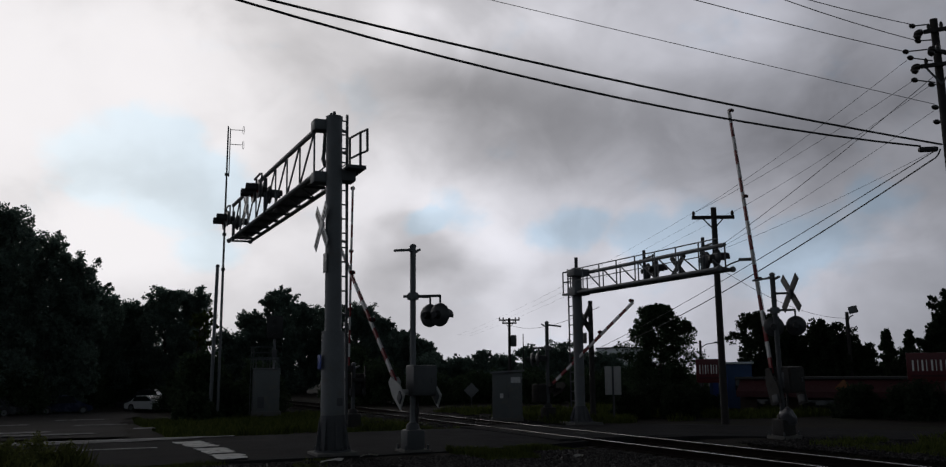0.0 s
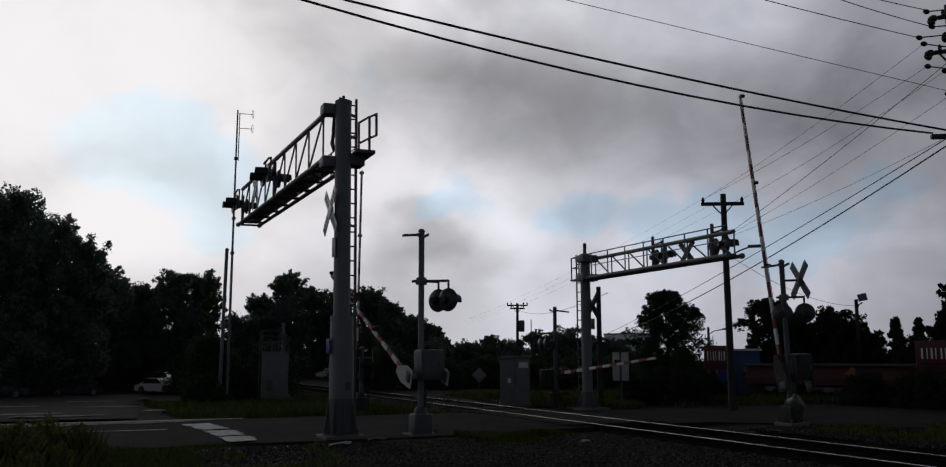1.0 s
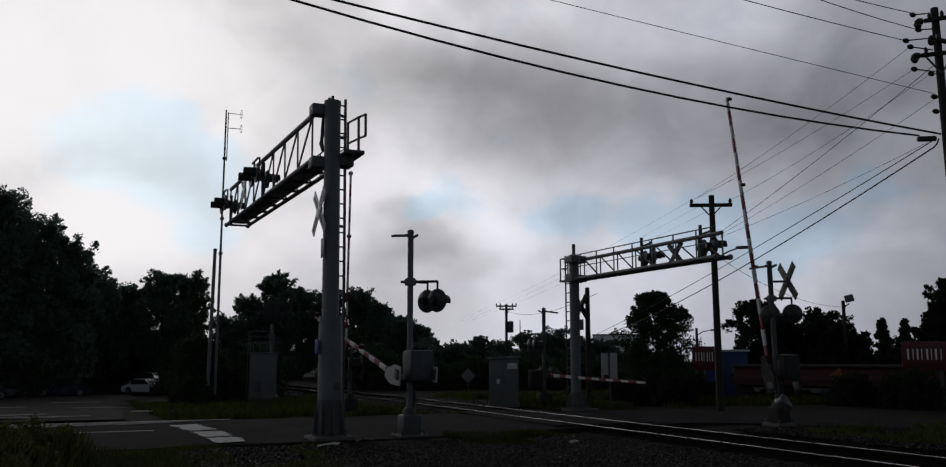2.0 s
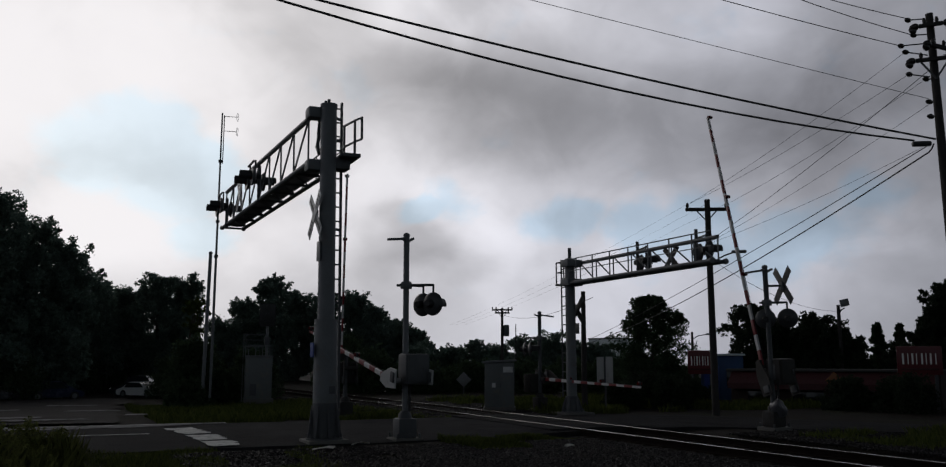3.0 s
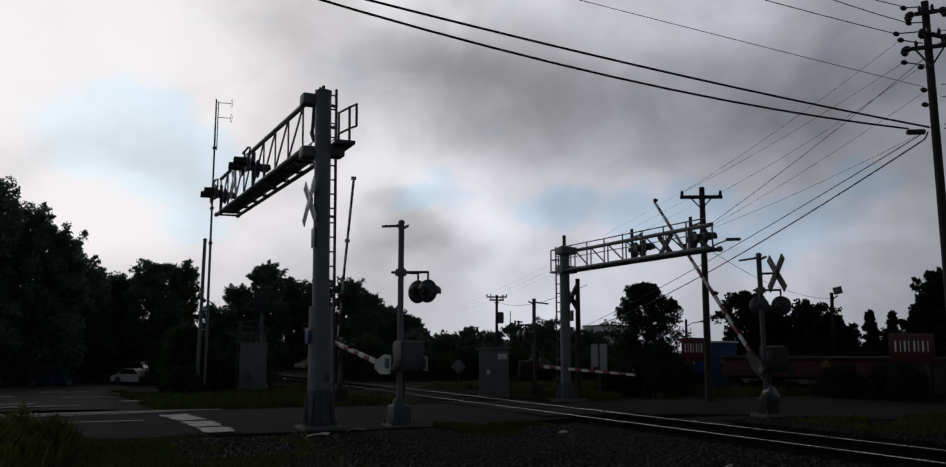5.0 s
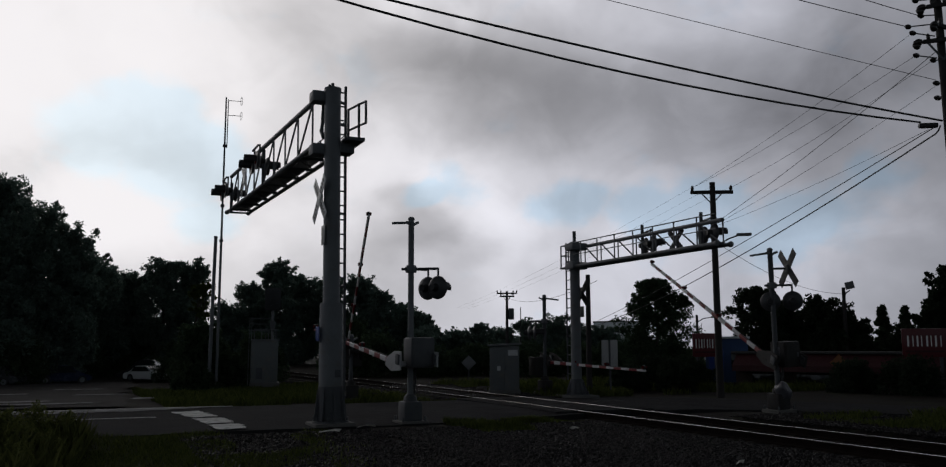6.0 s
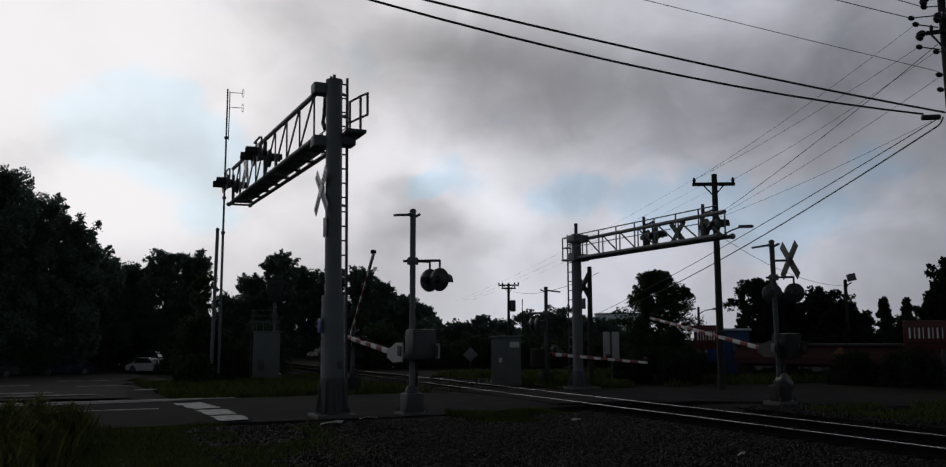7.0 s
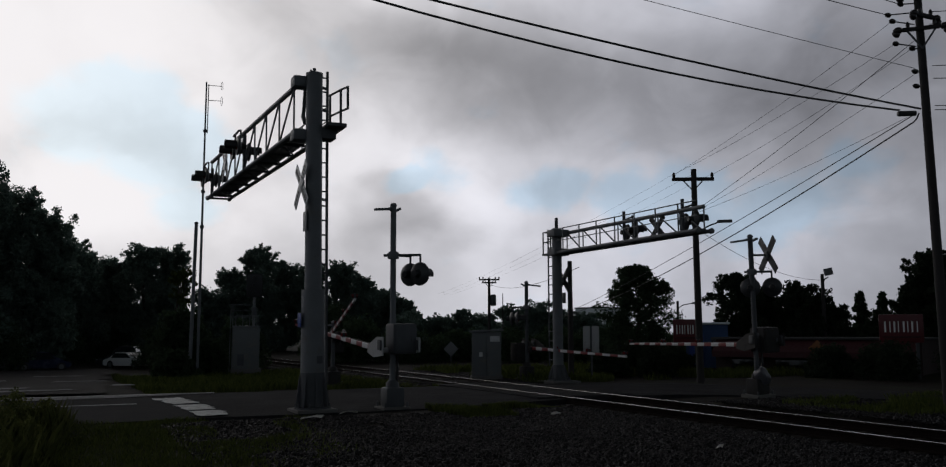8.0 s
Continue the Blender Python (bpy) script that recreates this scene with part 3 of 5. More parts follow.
def crossing_signal(m, label, top, lamps_at, buck_at=None, box_side=1, lens_turn=0, cap_turn=90, lamp_shift=0.35, arm_len=7.0, arm_at=None, two_way=False, box_at=None, lamps=True, buck_turn=None, second=0.74, lamp_set=(), shade=None, head=1.0, buck_out=0.34):
    """A signal mast with base, junction collar, gate mechanism and flashing lamps."""
    sig = thing("crossing_gate", m, label, "crossing gate", "gates of the crossing")
    bm = box(bmesh.new(), (0, 0, 0.02), (0.62, 0.62, 0.16), bevel=0.02)
    part("foundation", bm, CONCRETE, sig)
    bm = box(bmesh.new(), (0, 0, 0.3), (0.42, 0.42, 0.42), bevel=0.05)
    lathe(bm, [(0.15, 0.5), (0.14, 0.6), (0.09, 0.66)], 16)
    for k in range(4):
        part("anchor_bolt", rod(bmesh.new(), (0, 0, 0.06), (0, 0, 0.2), 0.025, sides=6), STEEL_DARK, sig, at=pose(0.25 * (-1) ** k, 0.25 * (-1) ** (k // 2), 0))
    # Galvanised base given darker steel, its colour holding the shade near the ground.
    part("mast_base", bm, shade or STEEL_DARK, sig)
    # Darker mast tube where the gate's shade is put into its colours.
    part("mast", rod(bmesh.new(), (0, 0, 0.1), (0, 0, top), 0.066, sides=18), (STEEL_DARK if shade else ALU), sig)
    part("mast_cap", lathe(bmesh.new(), [(0.075, top), (0.08, top + 0.02), (0.06, top + 0.06), (0.01, top + 0.08)], 16), ALU, sig)
    # bent lightning or wiring arm at the head
    arm = bmesh.new()
    bar(arm, (0.08, 0, top - 0.10), (-0.12, 0, top - 0.06), 0.09, 0.06)
    bar(arm, (-0.10, 0, top - 0.07), (-0.52 * head, 0, top - 0.12 - 0.05 * (head - 1)), 0.10, 0.05)
    bar(arm, (0.05, 0, top - 0.11), (0.20 * head, 0, top - 0.03), 0.06, 0.05)
    part("head_bracket", arm, STEEL, sig, at=turn(0, 0, cap_turn))
    if buck_at:
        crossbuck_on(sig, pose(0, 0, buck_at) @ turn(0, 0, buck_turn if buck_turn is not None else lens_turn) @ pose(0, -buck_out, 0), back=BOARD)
        part("crossbuck_arm", rod(bmesh.new(), (0, 0, buck_at), (buck_out, -0.1, buck_at), 0.03), STEEL_DARK, sig)
    if lamps:
        part("lamp_collar", lathe(bmesh.new(), [(0.12, lamps_at + 0.34), (0.13, lamps_at + 0.38), (0.13, lamps_at + 0.46), (0.10, lamps_at + 0.5)], 14), STEEL, sig)
        for k, (lx, ly, lturn) in enumerate(lamp_set):
            flasher_on(sig, pose(lx, ly, lamps_at, 0, 0, lturn))
            part("lamp_stem", rod(bmesh.new(), (lx, ly, lamps_at + 0.2), (lx, ly, lamps_at + 0.44), 0.025), STEEL_DARK, sig)
            part("lamp_bar", rod(bmesh.new(), (-lx * 0.35, -ly * 0.35, lamps_at + 0.42), (lx, ly, lamps_at + 0.42), 0.03), STEEL_DARK, sig)
    bx, by, bz = box_at
    body = box(bmesh.new(), (0, 0, 0), (0.56, 0.5, 0.66), bevel=0.05)
    mech = part("gate_mechanism", body, shade or STEEL_DARK, sig, "grey gate mechanism housing", pose(bx, by, bz))
    part("housing_door", box(bmesh.new(), (0, -0.265, 0), (0.46, 0.02, 0.56), bevel=0.01), shade or STEEL_DARK, mech)
    part("housing_latch", box(bmesh.new(), (0.14, -0.285, 0.0), (0.04, 0.03, 0.12), bevel=0.006), STEEL_DARK, mech)
    part("housing_clamp", box(bmesh.new(), (-bx / 2, -by / 2, 0), (0.3, 0.24, 0.4), bevel=0.02), STEEL_DARK, mech)
    part("conduit", tube([(bx * 0.6, by * 0.6, bz - 0.3), (bx * 0.55, by * 0.5 - 0.02, bz - 0.6), (bx * 0.5, by * 0.4, 0.6), (bx * 0.5, by * 0.3, 0.1)], 0.03), BLACK, sig)
    g = gate_arm(sig, arm_len, arm_at, second, shade)
    return sig, g


def arm_pose(pivot, azimuth, up):
    """Arm along its own y, lifted by up degrees."""
    return pose(*pivot) @ turn(0, 0, azimuth) @ turn(up, 0, 0)


GATES = []


def add_gate(name_pose, label, pivot, azimuth, length, swing, **kw):
    m = name_pose
    back = m.inverted()
    rows = [(t, back @ arm_pose(pivot, azimuth + (more[0] if more else 0), up)) for t, up, *more in swing]
    sig, g = crossing_signal(m, label, arm_len=length, arm_at=rows[0][1], **kw)
    GATES.append((g, rows))
    return sig


add_gate(pose(6.73, 17.75, -0.06, 0, -0.3, 0), "grey crossing gate beside the cantilever mast, arm lowering", (6.41, 17.75, 1.25), 0.0, 7.2,
         [(0, 37.9), (0.5, 30.5), (1.0, 22.6), (1.5, 16.2), (2.2, 12.0), (3.0, 10.2), (3.5, 9.4), (4.2, 8.4), (5.5, 7.4), (6.5, 6.2), (8.0, 4.8)],
         top=4.5, lamps_at=2.98, lamp_set=((0.42, 0.02, 122), (0.52, -0.32, 122)), cap_turn=20, box_at=(0.16, -0.1, 1.56))
# The next three gates take steel with the shade darkened into it.
add_gate(pose(15.42, 27.09, -0.06), "distant grey crossing gate with lowered striped arm", (15.36, 27.0, 1.08), 180.0, 6.0,
         [(0, 26.4), (0.5, 15.2), (1.0, 5.4), (1.3, 1.0), (1.6, -1.0), (3.0, -1.4), (5.5, -1.6), (8.0, -1.6)],
         top=3.5, lamps_at=2.2, lamp_set=((-0.3, 0.1, 60), (-0.3, 0.5, 60)), cap_turn=155, box_at=(-0.1, 0.3, 1.0), second=-0.5, shade=SHADED_STEEL)
add_gate(pose(7.9, 26.1, -0.06), "exit gate behind the cantilever mast, arm falling", (7.72, 26.0, 1.47), 169.4, 6.1,
         [(0, 87), (2.0, 87), (2.9, 86.5), (3.5, 81.5), (4.2, 68.5), (5.3, 47.4), (5.5, 43.6), (6.0, 35.6), (6.5, 28.5), (7.0, 21.5), (7.5, 15), (8.0, 9.0)],
         top=2.0, lamps_at=2.3, lamps=False, cap_turn=0, box_at=(0.1, 0.3, 1.4), second=-0.5, shade=SHADED_STEEL)
add_gate(pose(16.7, 17.11, -0.06, 1.5, -2.6, 0), "leaning grey crossing gate with crossbuck, arm falling", (16.56, 17.25, 1.30), -8.0, 7.9,
         [(0, 81.2, 4), (1.5, 81.3, 4), (2.2, 80.3, 3), (2.8, 77, 1), (3.0, 74.4, 1), (3.5, 66.8, 0), (4.0, 59.9, -0.5), (4.2, 56.6, -1), (5.3, 36.4, -4), (5.5, 32.4, -4), (6.0, 23.8, -4.5), (6.5, 15.6, -5), (7.0, 7.6, -5.5), (7.4, 3.0, -5.5), (7.8, 0.2, -5.5), (8.0, -0.5, -5.5)],
         top=4.22, lamps_at=2.88, buck_at=3.74, lamp_set=((0.02, 0.1, 136), (0.62, -0.08, 136)), cap_turn=10, box_at=(0.28, -0.05, 1.5), buck_turn=72, shade=SHADED_STEEL, head=1.5, buck_out=0.48)


def truss_arm(parent, x0, width, y0, y1, z0, z1, rise, rail_h, bays, lift=0.0, short=0.0):
    """A cantilever: two chords below with lattice, one chord above, posts and diagonals, walkway rail."""
    def zl(y):
        return rise * (y - y0) / (y1 - y0)
    def zu(y):
        return (rise + lift) * (y - y0) / (y1 - y0)
    xa, xb = x0, x0 + width
    for name, p, q, r in (("lower_chord", (xa, y0, z0), (xa, y1, z0 + rise), 0.055), ("lower_chord", (xb, y0, z0), (xb, y1, z0 + rise), 0.055), ("upper_chord", (xa, y0, z1), (xa, y1 - short, z1 + zu(y1 - short)), 0.06)):
        part(name, rod(bmesh.new(), p, q, r, sides=12), STEEL, parent)
    step = (y1 - short - y0) / bays
    for i in range(bays + 1):
        y = y0 + i * step
        part("truss_post", rod(bmesh.new(), (xa, y, z0 + zl(y)), (xa, y, z1 + zu(y)), 0.022, sides=8), STEEL, parent)
        part("floor_beam", bar(bmesh.new(), (xa, y, z0 + zl(y)), (xb, y, z0 + zl(y)), 0.06, 0.05), STEEL_DARK, parent)
        if i < bays:
            part("truss_diagonal", rod(bmesh.new(), (xa, y + step, z0 + zl(y + step)), (xa, y, z1 + zu(y)), 0.024, sides=8), STEEL, parent)
            part("floor_brace", rod(bmesh.new(), (xa, y, z0 + zl(y)), (xb, y + step, z0 + zl(y + step)), 0.02, sides=6), STEEL_DARK, parent)
            part("walkway_rail_post", bar(bmesh.new(), (xb, y + step / 2, z0 + zl(y)), (xb, y + step / 2, z0 + zl(y) + rail_h), 0.03, 0.03), STEEL, parent)
    for x in (xa, xb):
        part("chord_cap", lathe(bmesh.new(), [(0.03, 0), (0.075, 0.01), (0.08, 0.05), (0.075, 0.09), (0.03, 0.1)], 12, pose(x, y1 - 0.03, z0 + rise, -90)), STEEL, parent)
    part("end_beam", bar(bmesh.new(), (xa, y1, z0 + rise), (xb, y1, z0 + rise), 0.07, 0.06), STEEL_DARK, parent)
    part("walkway_grating", _grating(xa + 0.09, xb - 0.13, y0 + 0.1, y1 - 0.1, z0 + 0.05, rise), STEEL_DARK, parent)
    part("walkway_handrail", rod(bmesh.new(), (xb, y0, z0 + rail_h), (xb, y1, z0 + rise + rail_h), 0.018, sides=8), STEEL, parent)
    part("walkway_knee_rail", rod(bmesh.new(), (xb, y0, z0 + rail_h * 0.5), (xb, y1, z0 + rise + rail_h * 0.5), 0.014, sides=8), STEEL, parent)


def _grating(xa, xb, y0, y1, z, rise):
    bm = bmesh.new()
    k = 12
    for i in range(k):
        x = xa + (xb - xa) * i / (k - 1)
        bar(bm, (x, y0, z), (x, y1, z + rise), 0.02, 0.03)
    m = int(abs(y1 - y0) / 0.16)
    for j in range(m):
        y = y0 + (y1 - y0) * j / m
        bar(bm, (xa, y, z + rise * j / m), (xb, y, z + rise * j / m), 0.012, 0.02)
    return bm


def mast_foot(c, wide, slim, z0, z1):
    """A tapered mast foot with a flange; gusset plates and anchor bolts are parts."""
    # Dark steel here paints ground-level shade onto the galvanised foot.
    part("mast_base", lathe(bmesh.new(), [(wide + 0.06, z0), (wide + 0.06, z0 + 0.05), (wide - 0.06, z0 + 0.06), (slim, z1), (slim, z1 + 0.04)], 12), STEEL_DARK, c)
    plate = bolt = None
    for k in range(8):
        a = k * 45
        at = turn(0, 0, a)
        to = turn(0, 0, a + 22) @ pose(wide + 0.02, 0, z0)
        if plate is None:
            plate = part("gusset_plate", prism(bmesh.new(), [(slim * 0.9, z0 + 0.05), (wide + 0.03, z0 + 0.05), (slim + 0.02, z1)], 0.025), STEEL_DARK, c, at=at)
            bolt = part("anchor_bolt", rod(bmesh.new(), (0, 0, 0), (0, 0, 0.13), 0.025, sides=6), STEEL_DARK, c, at=to)
        else:
            share(plate, c, at), share(bolt, c, to)


def cantilever_left():
    c = thing("cantilever_signal", pose(4.97, 17.81, -0.08, 0, -0.9, 0), "grey steel cantilever signal with ladder over the road", "cantilever signal", "cantilever signals")
    part("foundation", box(bmesh.new(), (0, 0, 0.02), (0.86, 0.86, 0.24), bevel=0.03), CONCRETE, c)
    mast_foot(c, 0.33, 0.262, 0.12, 0.84)
    part("lower_mast", rod(bmesh.new(), (0, 0, 0.7), (0, 0, 2.62), 0.25, 0.242, 24), ALU, c)
    part("mast", rod(bmesh.new(), (0, 0, 2.6), (0, 0, 7.28), 0.18, 0.176, 24), ALU, c)
    part("mast_cap", lathe(bmesh.new(), [(0.186, 7.26), (0.186, 7.34), (0.08, 7.37)], 20), STEEL, c)
    part("lightning_rod", rod(bmesh.new(), (0, 0, 7.3), (0, 0, 7.46), 0.035, sides=8), STEEL_DARK, c)
    for z in (3.3, 4.1, 4.9):
        part("mast_band", lathe(bmesh.new(), [(0.17, z), (0.178, z + 0.01), (0.178, z + 0.04), (0.17, z + 0.05)], 24), STEEL_DARK, c)
    # clamps that hold the arm
    for z in (5.98, 7.16):
        part("arm_clamp", box(bmesh.new(), (-0.26, 0.2, z), (0.36, 0.36, 0.25), bevel=0.05), STEEL, c)
    part("hand_hole", box(bmesh.new(), (0.08, -0.25, 1.15), (0.12, 0.03, 0.16), bevel=0.01), STEEL_DARK, c)
    truss_arm(c, -0.36, 0.72, 0.33, 11.95, 6.06, 7.06, 0.22, 0.62, 8, 0.12, 0.75)
    # platform and guard rail round the ladder head
    part("platform", box(bmesh.new(), (0.42, 0.05, 6.17), (0.42, 0.8, 0.08), bevel=0.01), STEEL_DARK, c)
    part("platform_bracket", box(bmesh.new(), (0.30, 0.1, 6.02), (0.34, 0.4, 0.24), bevel=0.02), STEEL_DARK, c)
    ends = [(0.45, 0.32), (0.53, -0.22), (0.60, -0.5)]
    for (x, y), foot in zip(ends, (6.2, 6.2, 6.5)):
        part("guard_post", bar(bmesh.new(), (x, y, foot), (x, y, 7.0), 0.045, 0.045), STEEL_DARK, c)
    for z in (6.5, 6.98):
        for (ax, ay), (bx, by) in zip(ends, ends[1:]):
            part("guard_rail", bar(bmesh.new(), (ax, ay, z), (bx, by, z), 0.035, 0.035), STEEL_DARK, c)
    # the ladder stands behind the mast and shows past its side
    for x in (0.0, 0.37):
        part("ladder_rail", bar(bmesh.new(), (x, 0.27, 0.75), (x, 0.27, 7.5), 0.05, 0.06), STEEL_DARK, c)
    rung = None
    for k in range(21):
        at = pose(0.185, 0.27, 0.95 + 0.32 * k)
        if rung is None:
            rung = part("ladder_rung", rod(bmesh.new(), (-0.185, 0, 0), (0.185, 0, 0), 0.018, sides=6), STEEL_DARK, c, at=at)
        else:
            share(rung, c, at)
    for z in (1.6, 3.0, 4.6, 6.6, 7.1):
        part("ladder_bracket", bar(bmesh.new(), (0.12, 0.1, z), (0.34, 0.27, z), 0.05, 0.05), STEEL_DARK, c)
    crossbuck_on(c, pose(-0.235, 0.12, 4.88) @ turn(0, 0, -89) @ pose(0, -0.02, 0))
    part("sign_panel", box(bmesh.new(), (-0.185, 0.0, 4.08), (0.02, 0.26, 0.42), bevel=0.005), SIGN_BACK, c, "small track-count sign panel")
    part("blue_sign", box(bmesh.new(), (-0.29, 0.0, 1.98), (0.02, 0.24, 0.30), bevel=0.004), BLUE_SIGN, c, "small blue notice sign")
    part("cable_loop", tube([(-0.05, 0.55, 7.12), (-0.05, 0.62, 6.8), (-0.1, 0.55, 6.5), (-0.12, 0.3, 6.3)], 0.05, 8), STEEL_DARK, c)
    # lamps on the arm: a pair in the middle and a pair at the tip, with a crossbuck between
    for y, z in ((5.55, 6.76), (10.85, 6.84)):
        part("lamp_post", rod(bmesh.new(), (-0.40, y, 6.1), (-0.40, y, 7.1), 0.05, sides=10), STEEL_DARK, c)
        lamp_pair(c, pose(-0.45, y, z - 0.05) @ turn(0, 0, -90) @ pose(0, -0.18, 0), 0.76)
        flasher_on(c, pose(-0.3, y, z - 0.05) @ turn(0, 0, 90) @ pose(0.3, -0.1, 0))
    crossbuck_on(c, pose(-0.46, 8.1, 6.72) @ turn(0, 0, -90) @ pose(0, -0.02, 0))


cantilever_left()


def cantilever_right():
    c = thing("cantilever_signal", pose(15.42, 24.94, -0.08, 0, 0.2, 180), "grey steel cantilever signal across the track, with ladder", "cantilever signal", "cantilever signals")
    part("foundation", box(bmesh.new(), (0, 0, 0.02), (1.1, 1.1, 0.2), bevel=0.03), CONCRETE, c)
    mast_foot(c, 0.36, 0.21, 0.1, 0.6)
    part("mast", rod(bmesh.new(), (0, 0, 0.5), (0, 0, 5.2), 0.175, 0.165, 20), STEEL, c)
    part("mast_cap", lathe(bmesh.new(), [(0.18, 5.18), (0.18, 5.26), (0.08, 5.3)], 18), STEEL, c)
    part("mast_head_pole", rod(bmesh.new(), (0, 0, 5.2), (0, 0, 5.65), 0.06, sides=10), STEEL_DARK, c)
    for z in (4.45, 5.1):
        part("arm_clamp", box(bmesh.new(), (0, 0.1, z), (0.6, 0.5, 0.24), bevel=0.03), STEEL, c)
    truss_arm(c, -0.30, 0.48, 0.2, 7.35, 4.42, 5.12, 0.0, 0.80, 7, 0.0, 0.25)
    g = [(-0.3, -0.2), (-0.3, -0.7), (0.12, -0.7), (0.12, -0.2)]
    part("platform", box(bmesh.new(), (-0.09, -0.44, 4.42), (0.5, 0.58, 0.06), bevel=0.01), STEEL_DARK, c)
    for x, y in g:
        part("guard_post", bar(bmesh.new(), (x, y, 4.45), (x, y, 5.2), 0.035, 0.035), STEEL_DARK, c)
    for z in (4.85, 5.2):
        for (ax, ay), (bx, by) in zip(g, g[1:]):
            part("guard_rail", bar(bmesh.new(), (ax, ay, z), (bx, by, z), 0.03, 0.03), STEEL_DARK, c)
    lattice_ladder(c, 0.02, -0.36, 0.6, 5.3, 0.34)
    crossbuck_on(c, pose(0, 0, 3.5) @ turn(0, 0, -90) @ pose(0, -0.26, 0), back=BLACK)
    part("sign_panel", box(bmesh.new(), (-0.24, 0.0, 2.9), (0.02, 0.3, 0.36), bevel=0.005), SIGN_BACK, c, "small track-count sign panel")
    for y in (3.45, 6.2):
        part("lamp_post", rod(bmesh.new(), (-0.32, y, 4.45), (-0.32, y, 5.45), 0.05, sides=10), STEEL_DARK, c)
        lamp_pair(c, pose(-0.32, y, 4.84) @ turn(0, 0, -106) @ pose(0, -0.2, 0), 0.66)
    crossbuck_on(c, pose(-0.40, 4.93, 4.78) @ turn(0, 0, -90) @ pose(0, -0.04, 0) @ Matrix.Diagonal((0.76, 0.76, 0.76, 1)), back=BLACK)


cantilever_right()


# ---------------------------------------------------------------- poles and wires
def catenary(a, b, sag, n=24):
    a, b = Vector(a), Vector(b)
    return [a.lerp(b, i / n) - Vector((0, 0, 4 * sag * (i / n) * (1 - i / n))) for i in range(n + 1)]


def wire(a, b, sag, r, label="thin black overhead wire between poles"):
    single("overhead_wire", tube(catenary(a, b, sag), r, 5), CABLE, Matrix(), label, "overhead wire", "overhead wires")


def insulator_on(parent, at, r=0.09, h=0.22):
    part("insulator", lathe(bmesh.new(), [(r * 0.3, 0), (r * 0.8, h * 0.1), (r, h * 0.35), (r * 0.95, h * 0.6), (r * 0.6, h * 0.85), (r * 0.25, h)], 14), PORCELAIN, parent, at=at)


def utility_pole(m, height, r, label, arms=(), turn_z=0.0):
    p = thing("utility_pole", m, label, "utility pole", "utility poles")
    part("pole_shaft", rod(bmesh.new(), (0, 0, -0.3), (0, 0, height), r, r * 0.72, 14), WOOD, p)
    for z, w, pins in arms:
        part("crossarm", box(bmesh.new(), (0, 0.13, 0), (w, 0.1, 0.12), bevel=0.01), WOOD, p, at=pose(0, 0, z, 0, 0, turn_z))
        for s in (-1, 1):
            part("arm_brace", bar(bmesh.new(), (0, 0.13, -0.42), (s * w * 0.24, 0.13, -0.04), 0.02, 0.04), STEEL_DARK, p, at=pose(0, 0, z, 0, 0, turn_z))
        for x in pins:
            insulator_on(p, pose(0, 0, z, 0, 0, turn_z) @ pose(x, 0.13, 0.06), 0.06, 0.18)
    return p


big = utility_pole(pose(17.98, 12.66, -0.1, -0.65, -0.35, 0), 9.95, 0.118, "tall leaning wooden utility pole with insulators and cables", ())
for z, w, a in ((9.62, 0.5, -50), (9.08, 0.62, 0), (8.78, 0.8, -45)):
    part("crossarm", box(bmesh.new(), (0, -0.16, 0), (w, 0.08, 0.09), bevel=0.01), WOOD, big, at=pose(0, 0, z, 0, 0, a))
    for s in (-1, 1):
        end = pose(0, 0, z, 0, 0, a) @ pose(s * w / 2, -0.16, 0.0)
        insulator_on(big, end @ turn(0, s * 90, 0), 0.085, 0.2)
        insulator_on(big, end @ pose(-s * 0.12, 0, 0.04), 0.045, 0.15)
        insulator_on(big, end @ pose(s * 0.06, 0, -0.13) @ turn(0, s * 60, 0), 0.075, 0.18)
for s in (-1, 1):
    part("arm_brace", bar(bmesh.new(), (0, -0.16, 8.3), (s * 0.3, -0.16, 8.75), 0.03, 0.04), STEEL_DARK, big, at=turn(0, 0, -45))
part("splice_case", box(bmesh.new(), (-0.36, 0.24, 6.80), (0.44, 0.13, 0.13), turn(0, 0, -30), bevel=0.06), BLACK, big)
for end in ((17.22, 12.95, 8.85), (17.29, 12.95, 8.32), (17.86, 12.95, 8.29), (17.53, 13.29, 9.17), (17.7, 13.07, 9.39), (17.64, 13.14, 9.78)):
    tip = big.matrix_basis.inverted() @ Vector(end)
    part("wire_bracket", rod(bmesh.new(), (tip.x * 0.2, tip.y * 0.2, tip.z - 0.04), tuple(tip), 0.016, sides=6), STEEL_DARK, big)
    insulator_on(big, Matrix.Translation(tip) @ turn(0, -90, 0) @ pose(0, 0, -0.09), 0.06, 0.18)
for z in (7.4, 7.75):
    insulator_on(big, pose(-0.2, 0, z) @ turn(0, -90, 0), 0.06, 0.2)

cross = utility_pole(pose(19.73, 22.83, -0.05, 0, -0.3, 0), 7.32, 0.13, "dark wooden utility pole with a crossarm", ((7.0, 1.45, (-0.66, 0.0, 0.66)),), -28)
short_pole = utility_pole(pose(16.6, 26.0, -0.05), 4.25, 0.11, "short dark wooden pole behind the cantilever", ())
far_pole = utility_pole(pose(31.95, 62.28, -0.05), 6.2, 0.14, "distant utility pole with crossarm and transformer", ((6.05, 1.7, (-0.8, -0.5, 0.5, 0.8)), (5.8, 1.2, (-0.5, 0.5))), -28)
